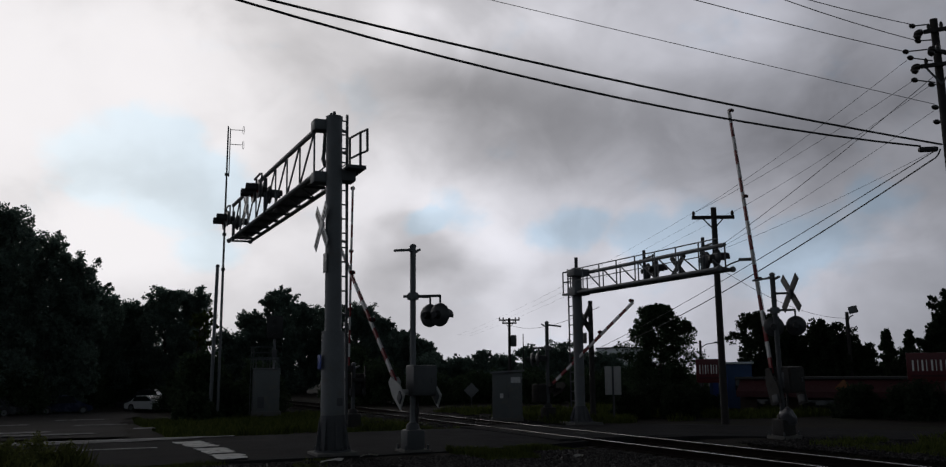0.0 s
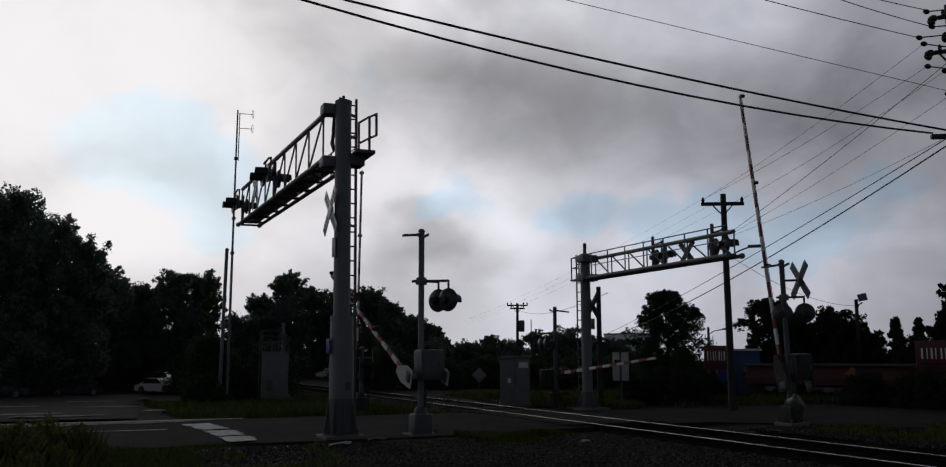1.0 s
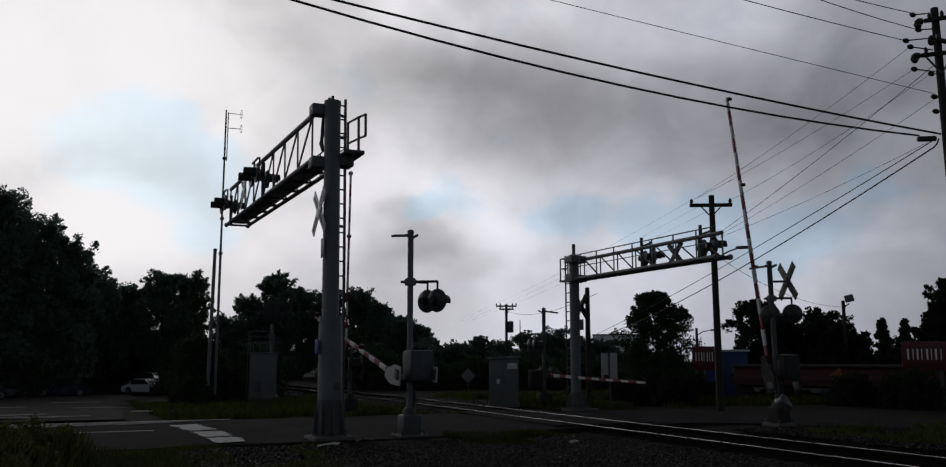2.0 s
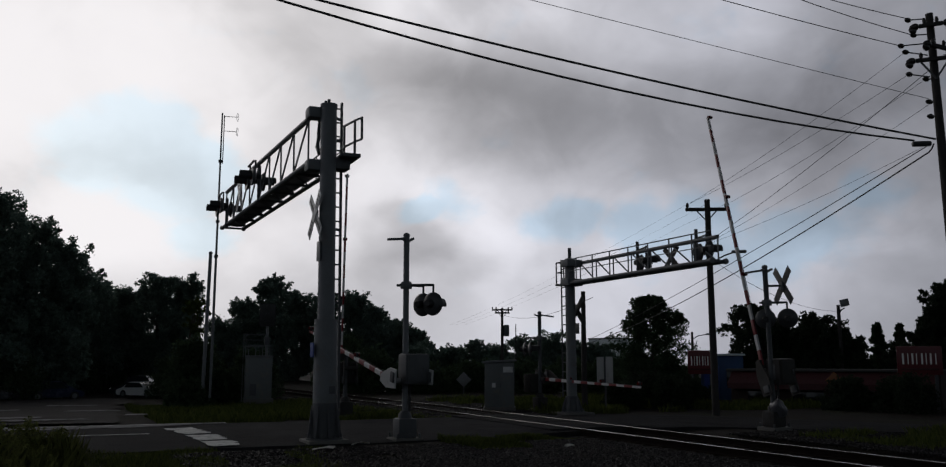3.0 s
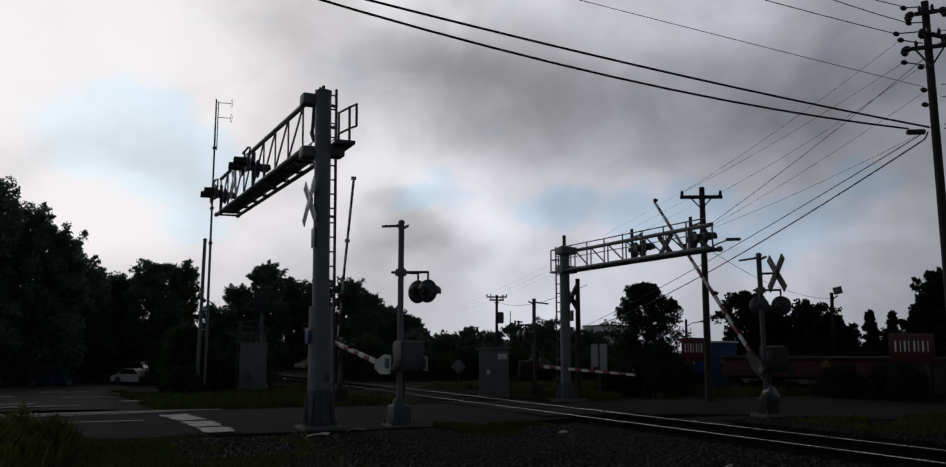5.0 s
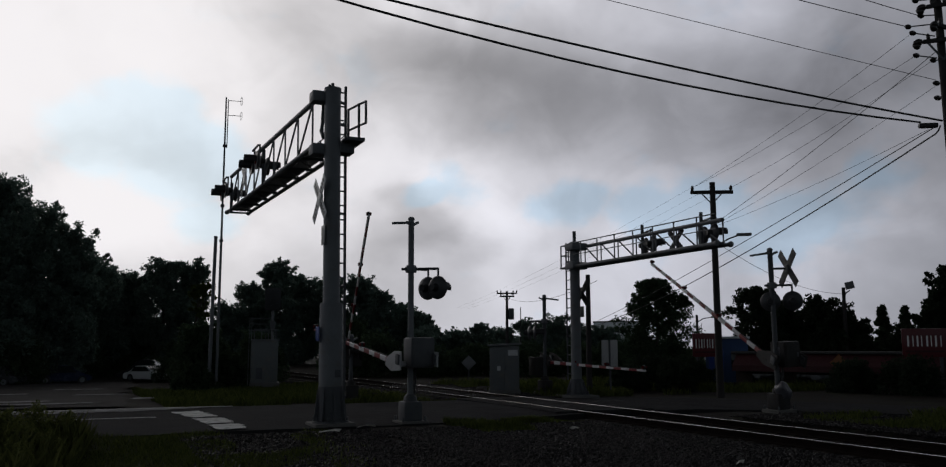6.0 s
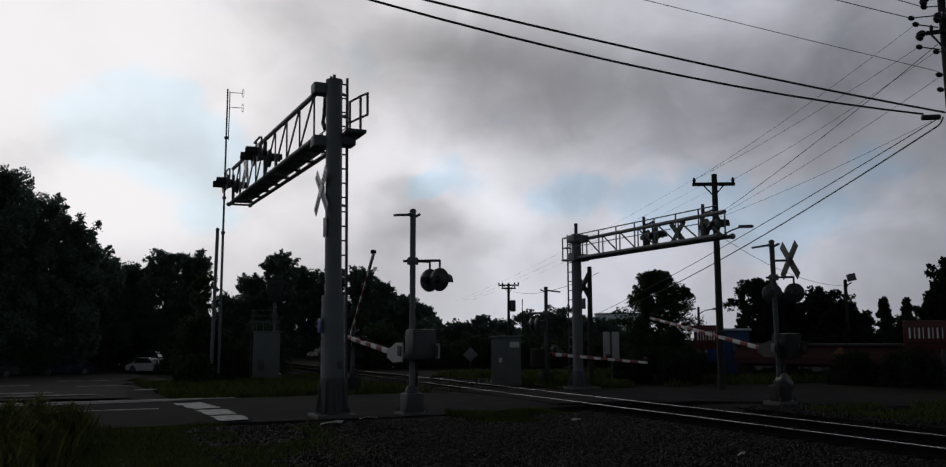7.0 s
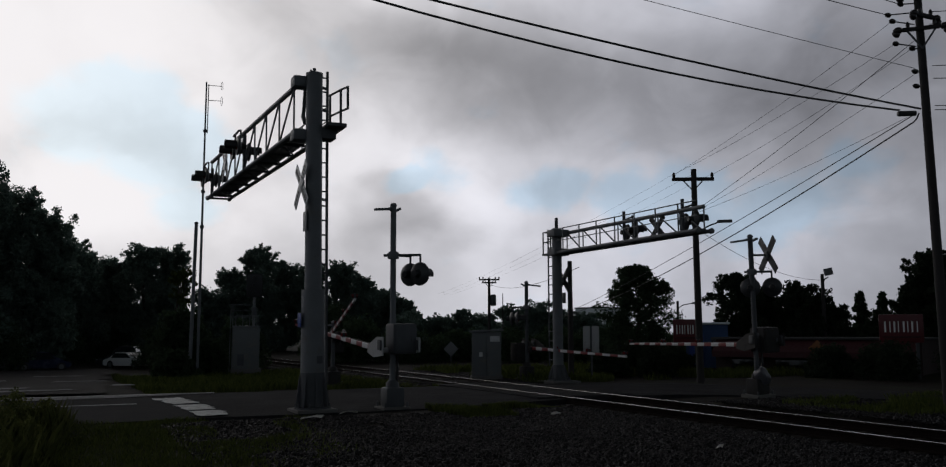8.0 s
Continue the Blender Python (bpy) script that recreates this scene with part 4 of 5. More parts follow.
part("transformer", lathe(bmesh.new(), [(0.2, 3.9), (0.24, 4.0), (0.24, 4.75), (0.18, 4.82)], 14), STEEL_DARK, far_pole, "grey transformer can", pose(0.33, -0.1, 0))
utility_pole(pose(32.9, 61.7, -0.05), 4.9, 0.05, "thin distant pole above the trees", ())


def street_lamp(m, height, reach, label, floodlight=False):
    p = thing("street_lamp", m, label, "street lamp", "street lamps")
    part("lamp_pole", rod(bmesh.new(), (0, 0, -0.2), (0, 0, height), 0.11, 0.08, 12), WOOD, p)
    part("lamp_arm", tube([(0, 0, height - 0.5), (reach * 0.4, 0, height - 0.25), (reach, 0, height - 0.15)], 0.03, 8), STEEL_DARK, p)
    if floodlight:
        part("lamp_head", box(bmesh.new(), (reach, 0, height + 0.1), (0.4, 0.25, 0.34), turn(0, -12, 0), bevel=0.03), STEEL, p)
    else:
        part("lamp_head", box(bmesh.new(), (reach + 0.2, 0, height - 0.14), (0.55, 0.22, 0.13), bevel=0.05), STEEL, p)


street_lamp(pose(33.63, 29.91, -0.1, 0, 0, -45), 4.6, 0.28, "wooden pole with a floodlight head", True)
street_lamp(pose(38.2, 46.3, -0.1, 0, 0, -35), 3.9, 1.0, "distant street lamp on a wooden pole")
lamp_arm = thing("street_lamp", pose(19.73, 22.83, -0.05), "street lamp on a long arm fixed to the utility pole", "street lamp", "street lamps")
part("lamp_arm", tube([(0.08, -0.05, 5.15), (0.35, -0.28, 5.35), (0.62, -0.5, 5.47)], 0.025, 8), STEEL_DARK, lamp_arm)
part("lamp_head", box(bmesh.new(), (0.74, -0.6, 5.48), (0.5, 0.18, 0.1), turn(0, 0, -40), bevel=0.04), STEEL, lamp_arm)

# two heavy cables overhead, then thin wires
for a, b, sag in (((17.87, 12.83, 6.81), (-14.0, 15.5, 10.58), 0.57), ((17.61, 13.19, 6.83), (-14.0, 15.5, 12.26), 1.45)):
    wire(a, b, sag, 0.024, "thick black cable hanging from the tall pole")
wire((17.83, 12.89, 7.79), (-14, 17.5, 11.65), 0.09, 0.007)
wire((17.53, 13.29, 9.17), (-10, 16, 13.31), 0.6, 0.010)
wire((17.7, 13.07, 9.39), (-6, 14, 16.24), 1.43, 0.010)
wire((17.64, 13.14, 9.82), (0, 14, 12.6), 0.67, 0.010)
for z, y in ((6.75, -7), (6.85, -6), (7.5, -5), (7.8, -8), (8.8, -6), (9.1, -7)):
    wire((18.05, 12.6, z), (34, y, z - 0.6), 0.5, 0.010)
XP = Vector((19.73, 22.83, 0))
for a, off, z in (((17.22, 12.95, 8.85), -0.66, 7.12), ((17.29, 12.95, 8.32), -0.66, 7.12), ((17.86, 12.95, 8.29), 0.66, 7.12)):
    end = (XP.x + off * 0.88, XP.y - off * 0.47, z)
    wire(a, end, 0.12, 0.005)
for dx in (-0.58, 0.0, 0.58):
    start = (XP.x + dx, XP.y - dx * 0.5, 7.15)
    wire(start, (XP.x + dx + 7.5, XP.y + 38, 4.6), 0.3, 0.003)
for a, z, r in (((17.95, 12.95, 8.49), 5.85, 0.008), ((17.88, 12.95, 7.66), 5.8, 0.005), ((17.56, 12.95, 6.6), 5.75, 0.005)):
    wire(a, (19.75, 22.8, z), 0.1, r)
wire((17.71, 12.90, 6.66), (29.2, 46.6, 2.8), 0.25, 0.012)
wire((17.65, 12.97, 6.44), (29.2, 46.6, 2.7), 0.55, 0.018, "thick black cable hanging from the tall pole")
single("overhead_wire", tube([(17.65, 12.97, 6.44), (17.69, 12.9, 6.48), (17.73, 12.84, 6.56), (17.76, 12.8, 6.68)], 0.018, 5), CABLE, Matrix(), "thick black cable bending up to the splice case", "overhead wire", "overhead wires")
wire((17.0, 26.0, 4.0), (31.95, 62.2, 5.6), 0.5, 0.010)
wire((19.9, 22.6, 5.0), (33.6, 29.9, 4.2), 0.4, 0.008)


# ---------------------------------------------------------------- trees and plants
def leaf_cards(centres, size, spread_n, seed, droop=0.0):
    """Bent leaf quads along twig sprays; centres is (n, 7): place, spray length and the way it points."""
    r = np.random.default_rng(seed)
    n = len(centres) * spread_n
    c = np.repeat(centres, spread_n, 0)
    u = r.uniform(-0.45, 1.0, n)
    wide = c[:, 3] * 0.36 * (1.0 - 0.75 * np.clip(u, 0, 1))
    p = c[:, :3] + c[:, 4:7] * (c[:, 3] * u)[:, None] + np.clip(r.normal(size=(n, 3)), -1.9, 1.9) * wide[:, None]
    a = r.normal(size=(n, 3)) + c[:, 4:7] * 0.5
    a[:, 2] -= droop
    a /= np.linalg.norm(a, axis=1)[:, None]
    b = np.cross(a, r.normal(size=(n, 3)))
    b /= np.linalg.norm(b, axis=1)[:, None]
    s = size * r.uniform(0.5, 1.3, n) * (1.0 - 0.35 * np.clip(u, 0, 1))
    a, b = a * s[:, None], b * (s * 0.55)[:, None]
    up = np.cross(a, b) * (0.25 / np.maximum(s, 1e-3))[:, None]
    verts = np.stack([p - a, p + 0.6 * a + b - up * 0.4, p + 0.6 * a - b], 1).reshape(-1, 3)
    faces = np.arange(n * 3).reshape(-1, 3)
    return verts, faces


def aim(d, r, lift=0.25, loose=0.35):
    """An outward, slightly rising direction with some scatter."""
    d = np.asarray(d, float) + r.normal(size=3) * loose + np.array((0, 0, lift))
    return d / max(1e-6, np.linalg.norm(d))


def tree(x, y, height, radius, seed, label, leaf=None, low=0.15, leaf_size=0.3, clumps=150, per=70, conifer=False, group="trees behind the crossing", open_crown=0.0):
    r = np.random.default_rng(seed)
    t = thing("tree", pose(x, y, land(x, y)), label, "tree", group)
    bm = bmesh.new()
    pts, p = [], Vector((0, 0, -0.3))
    top = height * (0.97 if conifer else 0.72)
    k = 6
    for i in range(k + 1):
        pts.append(p.copy())
        p = p + Vector((r.normal() * 0.06 * height / k, r.normal() * 0.06 * height / k, top / k))
    r0 = 0.022 * height + 0.05
    for i in range(k):
        rod(bm, pts[i], pts[i + 1], r0 * (1 - i / (k + 0.6)), r0 * (1 - (i + 1) / (k + 0.6)), 8)
    centres = []
    lobes = []
    if not conifer:
        for _ in range(9):
            a, u = r.uniform(0, 2 * math.pi), r.uniform(low + 0.12, 0.9)
            rr = radius * r.uniform(0.25, 0.62) * math.sin(math.pi * min(0.97, 0.22 + 0.75 * u)) ** 0.6
            lobes.append((rr * math.cos(a), rr * math.sin(a), height * u, radius * r.uniform(0.38, 0.62)))
        lobes.append((r.normal() * 0.1 * radius, r.normal() * 0.1 * radius, height * 0.86, radius * 0.45))
        if low < 0.1:
            for _ in range(4):
                a = r.uniform(0, 2 * math.pi)
                lobes.append((radius * 0.5 * math.cos(a), radius * 0.5 * math.sin(a), height * r.uniform(0.05, 0.3), radius * 0.6))
        for lx, ly, lz, lr in lobes:
            base = pts[min(k, max(1, int(lz / top * k * 0.7)))]
            rod(bm, base, (lx, ly, lz), r0 * 0.35, r0 * 0.08, 6)
        for i in range(clumps):
            lx, ly, lz, lr = lobes[r.integers(len(lobes))]
            d = r.normal(size=3)
            d /= np.linalg.norm(d)
            if i % 3 == 0 and not open_crown:
                lx, ly, lz, lr = 0.0, 0.0, height * 0.5, radius * 0.8
                d[2] *= height * 0.55 / radius
            q = np.array((lx, ly, lz)) + d * np.array((lr, lr, lr * 0.8)) * r.uniform(0.25, 1.12) ** 0.6
            if q[2] > height * 0.95:
                q[2] = height * r.uniform(0.8, 0.97)
            q[2] = max(q[2], height * low)
            centres.append((*q, radius * r.uniform(0.10, 0.30) * (1 - 0.4 * open_crown), *aim(d, r)))
    else:
        for i in range(clumps):
            u = r.uniform(low, 1.0) ** 0.85
            a = r.uniform(0, 2 * math.pi)
            reach = math.sqrt(max(0.02, 1 - ((u - 0.38) / 0.64) ** 2)) if conifer == "round" else (1 - u) ** 0.75
            rr = radius * reach * (0.78 + 0.3 * math.sin(a * 3 + u * 21)) * r.uniform(0.25, 1.0) ** 0.5
            centres.append((rr * math.cos(a), rr * math.sin(a), height * u, radius * r.uniform(0.16, 0.34) * (1.15 - 0.6 * u), *aim((math.cos(a), math.sin(a), 0), r)))
        for i in range(26):
            u = r.uniform(low, 0.92)
            a = r.uniform(0, 2 * math.pi)
            rr = radius * 0.75 * (math.sqrt(max(0.02, 1 - ((u - 0.38) / 0.64) ** 2)) if conifer == "round" else (1 - u) ** 0.75)
            rod(bm, (0, 0, height * u * 0.96), (rr * math.cos(a), rr * math.sin(a), height * u), r0 * 0.16, r0 * 0.05, 5)
    part("trunk", bm, BARK, t)
    v, f = leaf_cards(np.array(centres), leaf_size, per, seed + 1)
    crown = new("crown", raw_mesh("crown", v, f, leaf or LEAF))
    crown.parent = t
    return t


def bush(x, y, height, radius, seed, label, leaf=None, size=0.2, clumps=50, per=60, group="bushes by the lot"):
    r = np.random.default_rng(seed)
    b = thing("bush", pose(x, y, land(x, y)), label, "bush", group)
    bm = bmesh.new()
    centres = []
    for i in range(clumps):
        a, u = r.uniform(0, 2 * math.pi), r.uniform(0.06, 0.92)
        rr = radius * math.sqrt(r.uniform(0, 1)) * (1 - u * u * 0.8)
        q = (rr * math.cos(a), rr * math.sin(a), height * u)
        if i % 5 == 0:
            rod(bm, (q[0] * 0.2, q[1] * 0.2, -0.1), q, 0.02, 0.008, 5)
        centres.append((*q, min(radius, height) * r.uniform(0.25, 0.55), *aim((q[0] / radius, q[1] / radius, 0.4), r)))
    part("stems", bm, BARK, b)
    v, f = leaf_cards(np.array(centres), size, per, seed + 3)
    c = new("leaves", raw_mesh("leaves", v, f, leaf or LEAF))
    c.parent = b


DARK_TREE = "dense dark green broadleaf tree in summer leaf"
# tall wood beside the dirt lot
for i, (x, y, h, rad) in enumerate(((-14.3, 74.6, 16.9, 7.0), (-9.5, 71.4, 16.2, 5.4), (-5.6, 69.8, 15.2, 4.0), (-2.5, 72.0, 14.4, 3.1), (-0.3, 74.0, 13.2, 2.6), (1.5, 90.0, 13.0, 3.0),
                                    (3.1, 95.0, 11.3, 3.2), (5.6, 97.0, 11.3, 3.0), (4.4, 99.0, 11.0, 3.0), (-8.9, 83.5, 17.8, 5.9), (-4.0, 85.9, 17.0, 4.9), (8.1, 92.0, 12.3, 3.0), (10.6, 94.0, 11.2, 2.6))):
    tree(x, y, h, rad, 100 + i, DARK_TREE, clumps=400, per=100, low=0.02, leaf_size=0.18)
tree(7.9, 61.5, 7.2, 1.3, 140, "thin tree with an open airy crown", LEAF_B, clumps=75, per=30, low=0.1, leaf_size=0.17, open_crown=0.6)
# wood behind the signal cabinet
for i, (x, y, h, rad) in enumerate(((10.8, 65.1, 4.8, 1.9), (12.6, 66.8, 6.5, 2.0), (13.8, 64.5, 8.3, 2.0), (16.6, 68.0, 7.8, 2.1), (17.9, 65.6, 7.3, 2.0), (20.0, 65.0, 7.5, 2.0),
                                    (21.1, 62.5, 6.2, 1.9), (23.6, 63.8, 5.2, 1.8), (25.4, 65.2, 4.3, 1.5))):
    tree(x * 1.25, y * 1.25, 1.67 + (h - 1.67) * 1.25, rad * 1.25, 160 + i, DARK_TREE, clumps=360, per=100, low=0.02, leaf_size=0.17)
# lower, farther wood across the track
for i, (x, y, h, rad) in enumerate(((29.6, 72.2, 3.6, 1.9), (32.4, 73.1, 3.2, 2.0), (33.4, 70.5, 3.7, 1.9), (37.2, 73.1, 3.4, 2.1), (35.6, 64.9, 4.0, 2.0), (36.4, 62.1, 4.3, 2.0),
                                    (38.1, 61.1, 3.8, 2.0), (39.6, 60.1, 3.3, 1.8), (42.6, 60.5, 2.4, 1.9), (27.6, 70, 3.0, 1.9))):
    tree(x, y, h, rad, 190 + i, "distant dark green tree", clumps=220, per=80, low=0.02, leaf_size=0.15, group="distant wood")
# pines and trees round the shop
tree(26.4, 35.2, 4.95, 1.95, 220, "rounded dark pine with tufted branches", NEEDLE, clumps=330, per=120, low=0.04, leaf_size=0.085, conifer="round", group="trees by the shop")
for i, (x, y, h, rad) in enumerate(((31.6, 33.5, 4.8, 1.5), (33.8, 34.1, 4.2, 1.5), (33.8, 31.2, 4.2, 1.6), (34.5, 30.4, 3.5, 1.3), (36.8, 27.6, 4.1, 1.3), (37.5, 26.7, 5.7, 1.8), (38.4, 25.3, 6.4, 2.3), (39.5, 23.6, 6.1, 2.3), (37.0, 29.0, 2.8, 1.6))):
    tree(x, y, h, rad, 230 + i, "dark green tree beside the shop", LEAF_SHOP, clumps=280, per=120, low=0.03, leaf_size=0.11, group="trees by the shop")
for i, (x, y, h, rad) in enumerate(((38.5, 31.8, 3.8, 0.9), (39.2, 31.0, 3.7, 0.9))):
    tree(x, y, h, rad, 250 + i, "narrow pointed dark conifer", NEEDLE, clumps=130, per=55, low=0.05, leaf_size=0.14, conifer=True, group="trees by the shop")
# undergrowth
for i, (x, y, h, rad) in enumerate(((5.2, 41, 3.0, 1.2), (5.7, 43.5, 2.6, 1.3), (4.6, 37.5, 1.1, 0.8), (6.6, 40.5, 1.6, 0.9), (8.8, 46, 2.4, 1.5), (15.6, 52, 3, 1.8), (16.2, 48, 2.2, 1.8), (18.5, 47, 1.5, 2), (22, 47, 1.5, 2), (25, 45, 1.5, 2.2), (28, 43, 1.5, 2.0),
                                    (-9, 67, 3, 3), (-4, 68, 3, 3), (0.2, 86, 3, 3), (2.5, 92, 3, 3), (6.5, 92, 3, 3), (7.6, 72, 3, 1.8), (8.0, 62, 3, 2), (-15, 68, 3, 3), (-22, 70, 4, 4), (-30, 70, 5, 5), (32, 52, 1.6, 2.4), (35.5, 50, 1.6, 2.4), (39, 50, 1.6, 2.5))):
    bush(x, y, h, rad, 300 + i, "dark leafy bush beside the track", LEAF_MID, clumps=90, per=90, size=0.13)
for i, (x, y, h, rad) in enumerate(((22.6, 30.5, 1.1, 1.1), (24.6, 30.4, 0.9, 1.1), (21.5, 27.2, 0.9, 0.7), (27.5, 21.8, 1.1, 1.1), (29.5, 19.5, 1.3, 1.3), (26.6, 23.6, 1.0, 0.9), (31, 17, 1.4, 1.5), (19.3, 27.5, 0.8, 0.7), (20.6, 26.4, 1.0, 0.7), (33, 14.5, 1.5, 1.5))):
    bush(x, y, h, rad, 330 + i, "dark clipped bush in front of the shop", LEAF_SHOP, clumps=80, per=110, size=0.08, group="bushes by the shop")


# ---------------------------------------------------------------- cabinets, signs, vehicles, buildings
def equipment_cabinet():
    c = thing("equipment_cabinet", pose(14.2, 27.9, -0.08, 0, 0, -27), "grey metal signal equipment cabinet beside the track", "equipment cabinet")
    part("plinth", box(bmesh.new(), (0, 0, 0.08), (1.15, 1.05, 0.2), bevel=0.02), CONCRETE, c)
    part("body", box(bmesh.new(), (0, 0, 0.95), (1.06, 0.95, 1.6), bevel=0.015), GREY_PAINT, c)
    part("roof", box(bmesh.new(), (0, 0, 1.79), (1.22, 1.15, 0.07), turn(0, -3, 0), bevel=0.015), ALU, c, "pale sloping metal roof")
    for s in (-1, 1):
        d = part("door", box(bmesh.new(), (s * 0.26, -0.487, 0.93), (0.49, 0.02, 1.42), bevel=0.006), GREY_PAINT, c)
    part("door_handle", box(bmesh.new(), (0.04, -0.51, 0.95), (0.03, 0.03, 0.16), bevel=0.006), STEEL_DARK, d)
    part("notice", box(bmesh.new(), (0.3, -0.502, 1.5), (0.34, 0.008, 0.2)), WHITE, c, "small white notice plate")
    part("notice", box(bmesh.new(), (-0.2, -0.502, 0.95), (0.12, 0.008, 0.16)), WHITE, c, "small white notice plate")


equipment_cabinet()


def rail_signal():
    c = thing("railway_signal", pose(7.85, 39.2, -0.1, 0, 0, -10), "black railway colour-light signal on a grey cabinet", "railway signal")
    part("cabinet", box(bmesh.new(), (-0.02, 0, 1.05), (1.15, 0.9, 1.9), bevel=0.02), GREY_PAINT, c, "grey metal relay cabinet")
    part("cabinet_door", box(bmesh.new(), (-0.02, -0.46, 1.0), (0.95, 0.02, 1.6), bevel=0.01), GREY_PAINT, c)
    part("plinth", box(bmesh.new(), (0, 0, 0.05), (1.3, 1.05, 0.2), bevel=0.02), CONCRETE, c)
    part("mast", rod(bmesh.new(), (0.3, 0.5, 0), (0.3, 0.5, 4.3), 0.06, sides=12), STEEL, c)
    part("signal_head", lathe(bmesh.new(), [(0.25, -0.02), (0.36, 0), (0.36, 0.03), (0.25, 0.05)], 20, pose(0, 0, 0, 90, 0, 0)), BLACK, c, "black rounded signal background", pose(0.28, 0.36, 3.95))
    part("signal_head", box(bmesh.new(), (0.28, 0.40, 3.9), (0.72, 0.06, 1.05), bevel=0.06), BLACK, c, "black rounded signal background")
    for k in range(3):
        part("signal_hood", rod(bmesh.new(), (0.28, 0.36, 3.55 + 0.34 * k), (0.28, 0.12, 3.53 + 0.34 * k), 0.1, 0.1, 12), BLACK, c)
    for x in (-0.5, 0.0, 0.5):
        part("platform_post", bar(bmesh.new(), (x, 0.42, 2.0), (x, 0.42, 2.45), 0.03, 0.03), STEEL_DARK, c)
    part("platform_rail", bar(bmesh.new(), (-0.5, 0.42, 2.45), (0.5, 0.42, 2.45), 0.03, 0.03), STEEL_DARK, c)
    for x in (-0.72, -0.62):
        part("ladder_rail", bar(bmesh.new(), (x, 0.1, 0.0), (x, 0.1, 3.0), 0.03, 0.03), STEEL, c)
    for z in (2.45, 2.75, 3.0):
        part("frame_bar", bar(bmesh.new(), (-0.72, 0.1, z), (0.3, 0.45, z), 0.03, 0.03), STEEL, c)
    for x in (-0.5, -0.2, 0.1, 0.4):
        part("platform_post", bar(bmesh.new(), (x, -0.38, 2.0), (x, -0.38, 2.5), 0.03, 0.03), STEEL, c)
    part("platform_rail", bar(bmesh.new(), (-0.52, -0.38, 2.5), (0.5, -0.38, 2.5), 0.035, 0.035), STEEL, c)
    part("cabinet_roof", box(bmesh.new(), (-0.02, 0, 2.02), (1.25, 1.0, 0.06), bevel=0.015), STEEL, c)
    part("door_plate", box(bmesh.new(), (-0.25, -0.476, 0.55), (0.28, 0.012, 0.5), bevel=0.003), STEEL_DARK, c)
    part("cable_box", box(bmesh.new(), (0.3, 0.3, 2.7), (0.22, 0.2, 0.4), bevel=0.02), STEEL_DARK, c)


rail_signal()


def antenna_mast():
    a = thing("antenna_mast", pose(5.82, 39.6, -0.02, 0, -0.25, 0), "slender steel radio antenna mast beside the track", "antenna mast")
    part("lower_tube", rod(bmesh.new(), (0, 0, 0), (0, 0, 6.6), 0.065, 0.055, 10), STEEL, a)
    part("upper_tube", rod(bmesh.new(), (0, 0, 6.5), (0.0, 0, 13.1), 0.05, 0.035, 10), STEEL, a)
    part("side_tube", rod(bmesh.new(), (0.10, 0, 10.7), (0.10, 0, 13.0), 0.022, sides=8), STEEL, a)
    for z in (12.25, 12.95):
        part("antenna_boom", rod(bmesh.new(), (0.1, 0, z), (0.68, -0.1, z), 0.015, sides=6), STEEL, a)
        part("folded_dipole", tube([(0.68 + 0.04 * math.sin(k / 12 * 2 * math.pi), -0.1, z + 0.2 * math.cos(k / 12 * 2 * math.pi)) for k in range(13)], 0.01, 5), STEEL, a)
    for z in (6.4, 8.0, 10.8):
        part("clamp", box(bmesh.new(), (0, 0, z), (0.16, 0.14, 0.12), bevel=0.01), STEEL_DARK, a)
    p = thing("steel_post", pose(5.5, 39.6, -0.1), "plain grey steel post next to the antenna mast", "post")
    part("post_shaft", rod(bmesh.new(), (0, 0, 0), (0.05, 0, 6.62), 0.085, 0.075, 12), STEEL, p)
    part("post_cap", lathe(bmesh.new(), [(0.085, 6.58), (0.085, 6.66), (0.03, 6.69)], 12, pose(0.05, 0, 0)), STEEL_DARK, p)


antenna_mast()


def sign_on_post(name, m, w, h, z, label, face, diamond=False, panels=1, back=True):
    s = thing(name, m, label, "road sign", "road signs")
    part("post", bar(bmesh.new(), (0, 0.03, -0.1), (0, 0.03, z + h * 0.45), 0.06, 0.04), STEEL_DARK, s)
    for k in range(panels):
        x = (k - (panels - 1) / 2) * w * 1.3
        part("sign_panel", box(bmesh.new(), (0, 0, 0), (w, 0.012, h), bevel=0.005), face, s, at=pose(x, 0, z, 0, 45 if diamond else 0, 0))


sign_on_post("road_sign", pose(17.4, 25.9, -0.1, 0, 0, -62), 0.28, 1.0, 1.48, "two tall narrow pale sign panels on a post", SIGN_PALE, panels=2)
sign_on_post("road_sign", pose(19.99, 43.64, -0.1, 0, 0, -25), 0.6, 0.6, 0.85, "back of a diamond warning sign on a post", SIGN_BACK, diamond=True)
sign_on_post("road_sign", pose(28.2, 25.5, -0.1, 0, 0, -45), 0.5, 0.5, 1.1, "small orange diamond warning sign on a post", YELLOW, diamond=True)


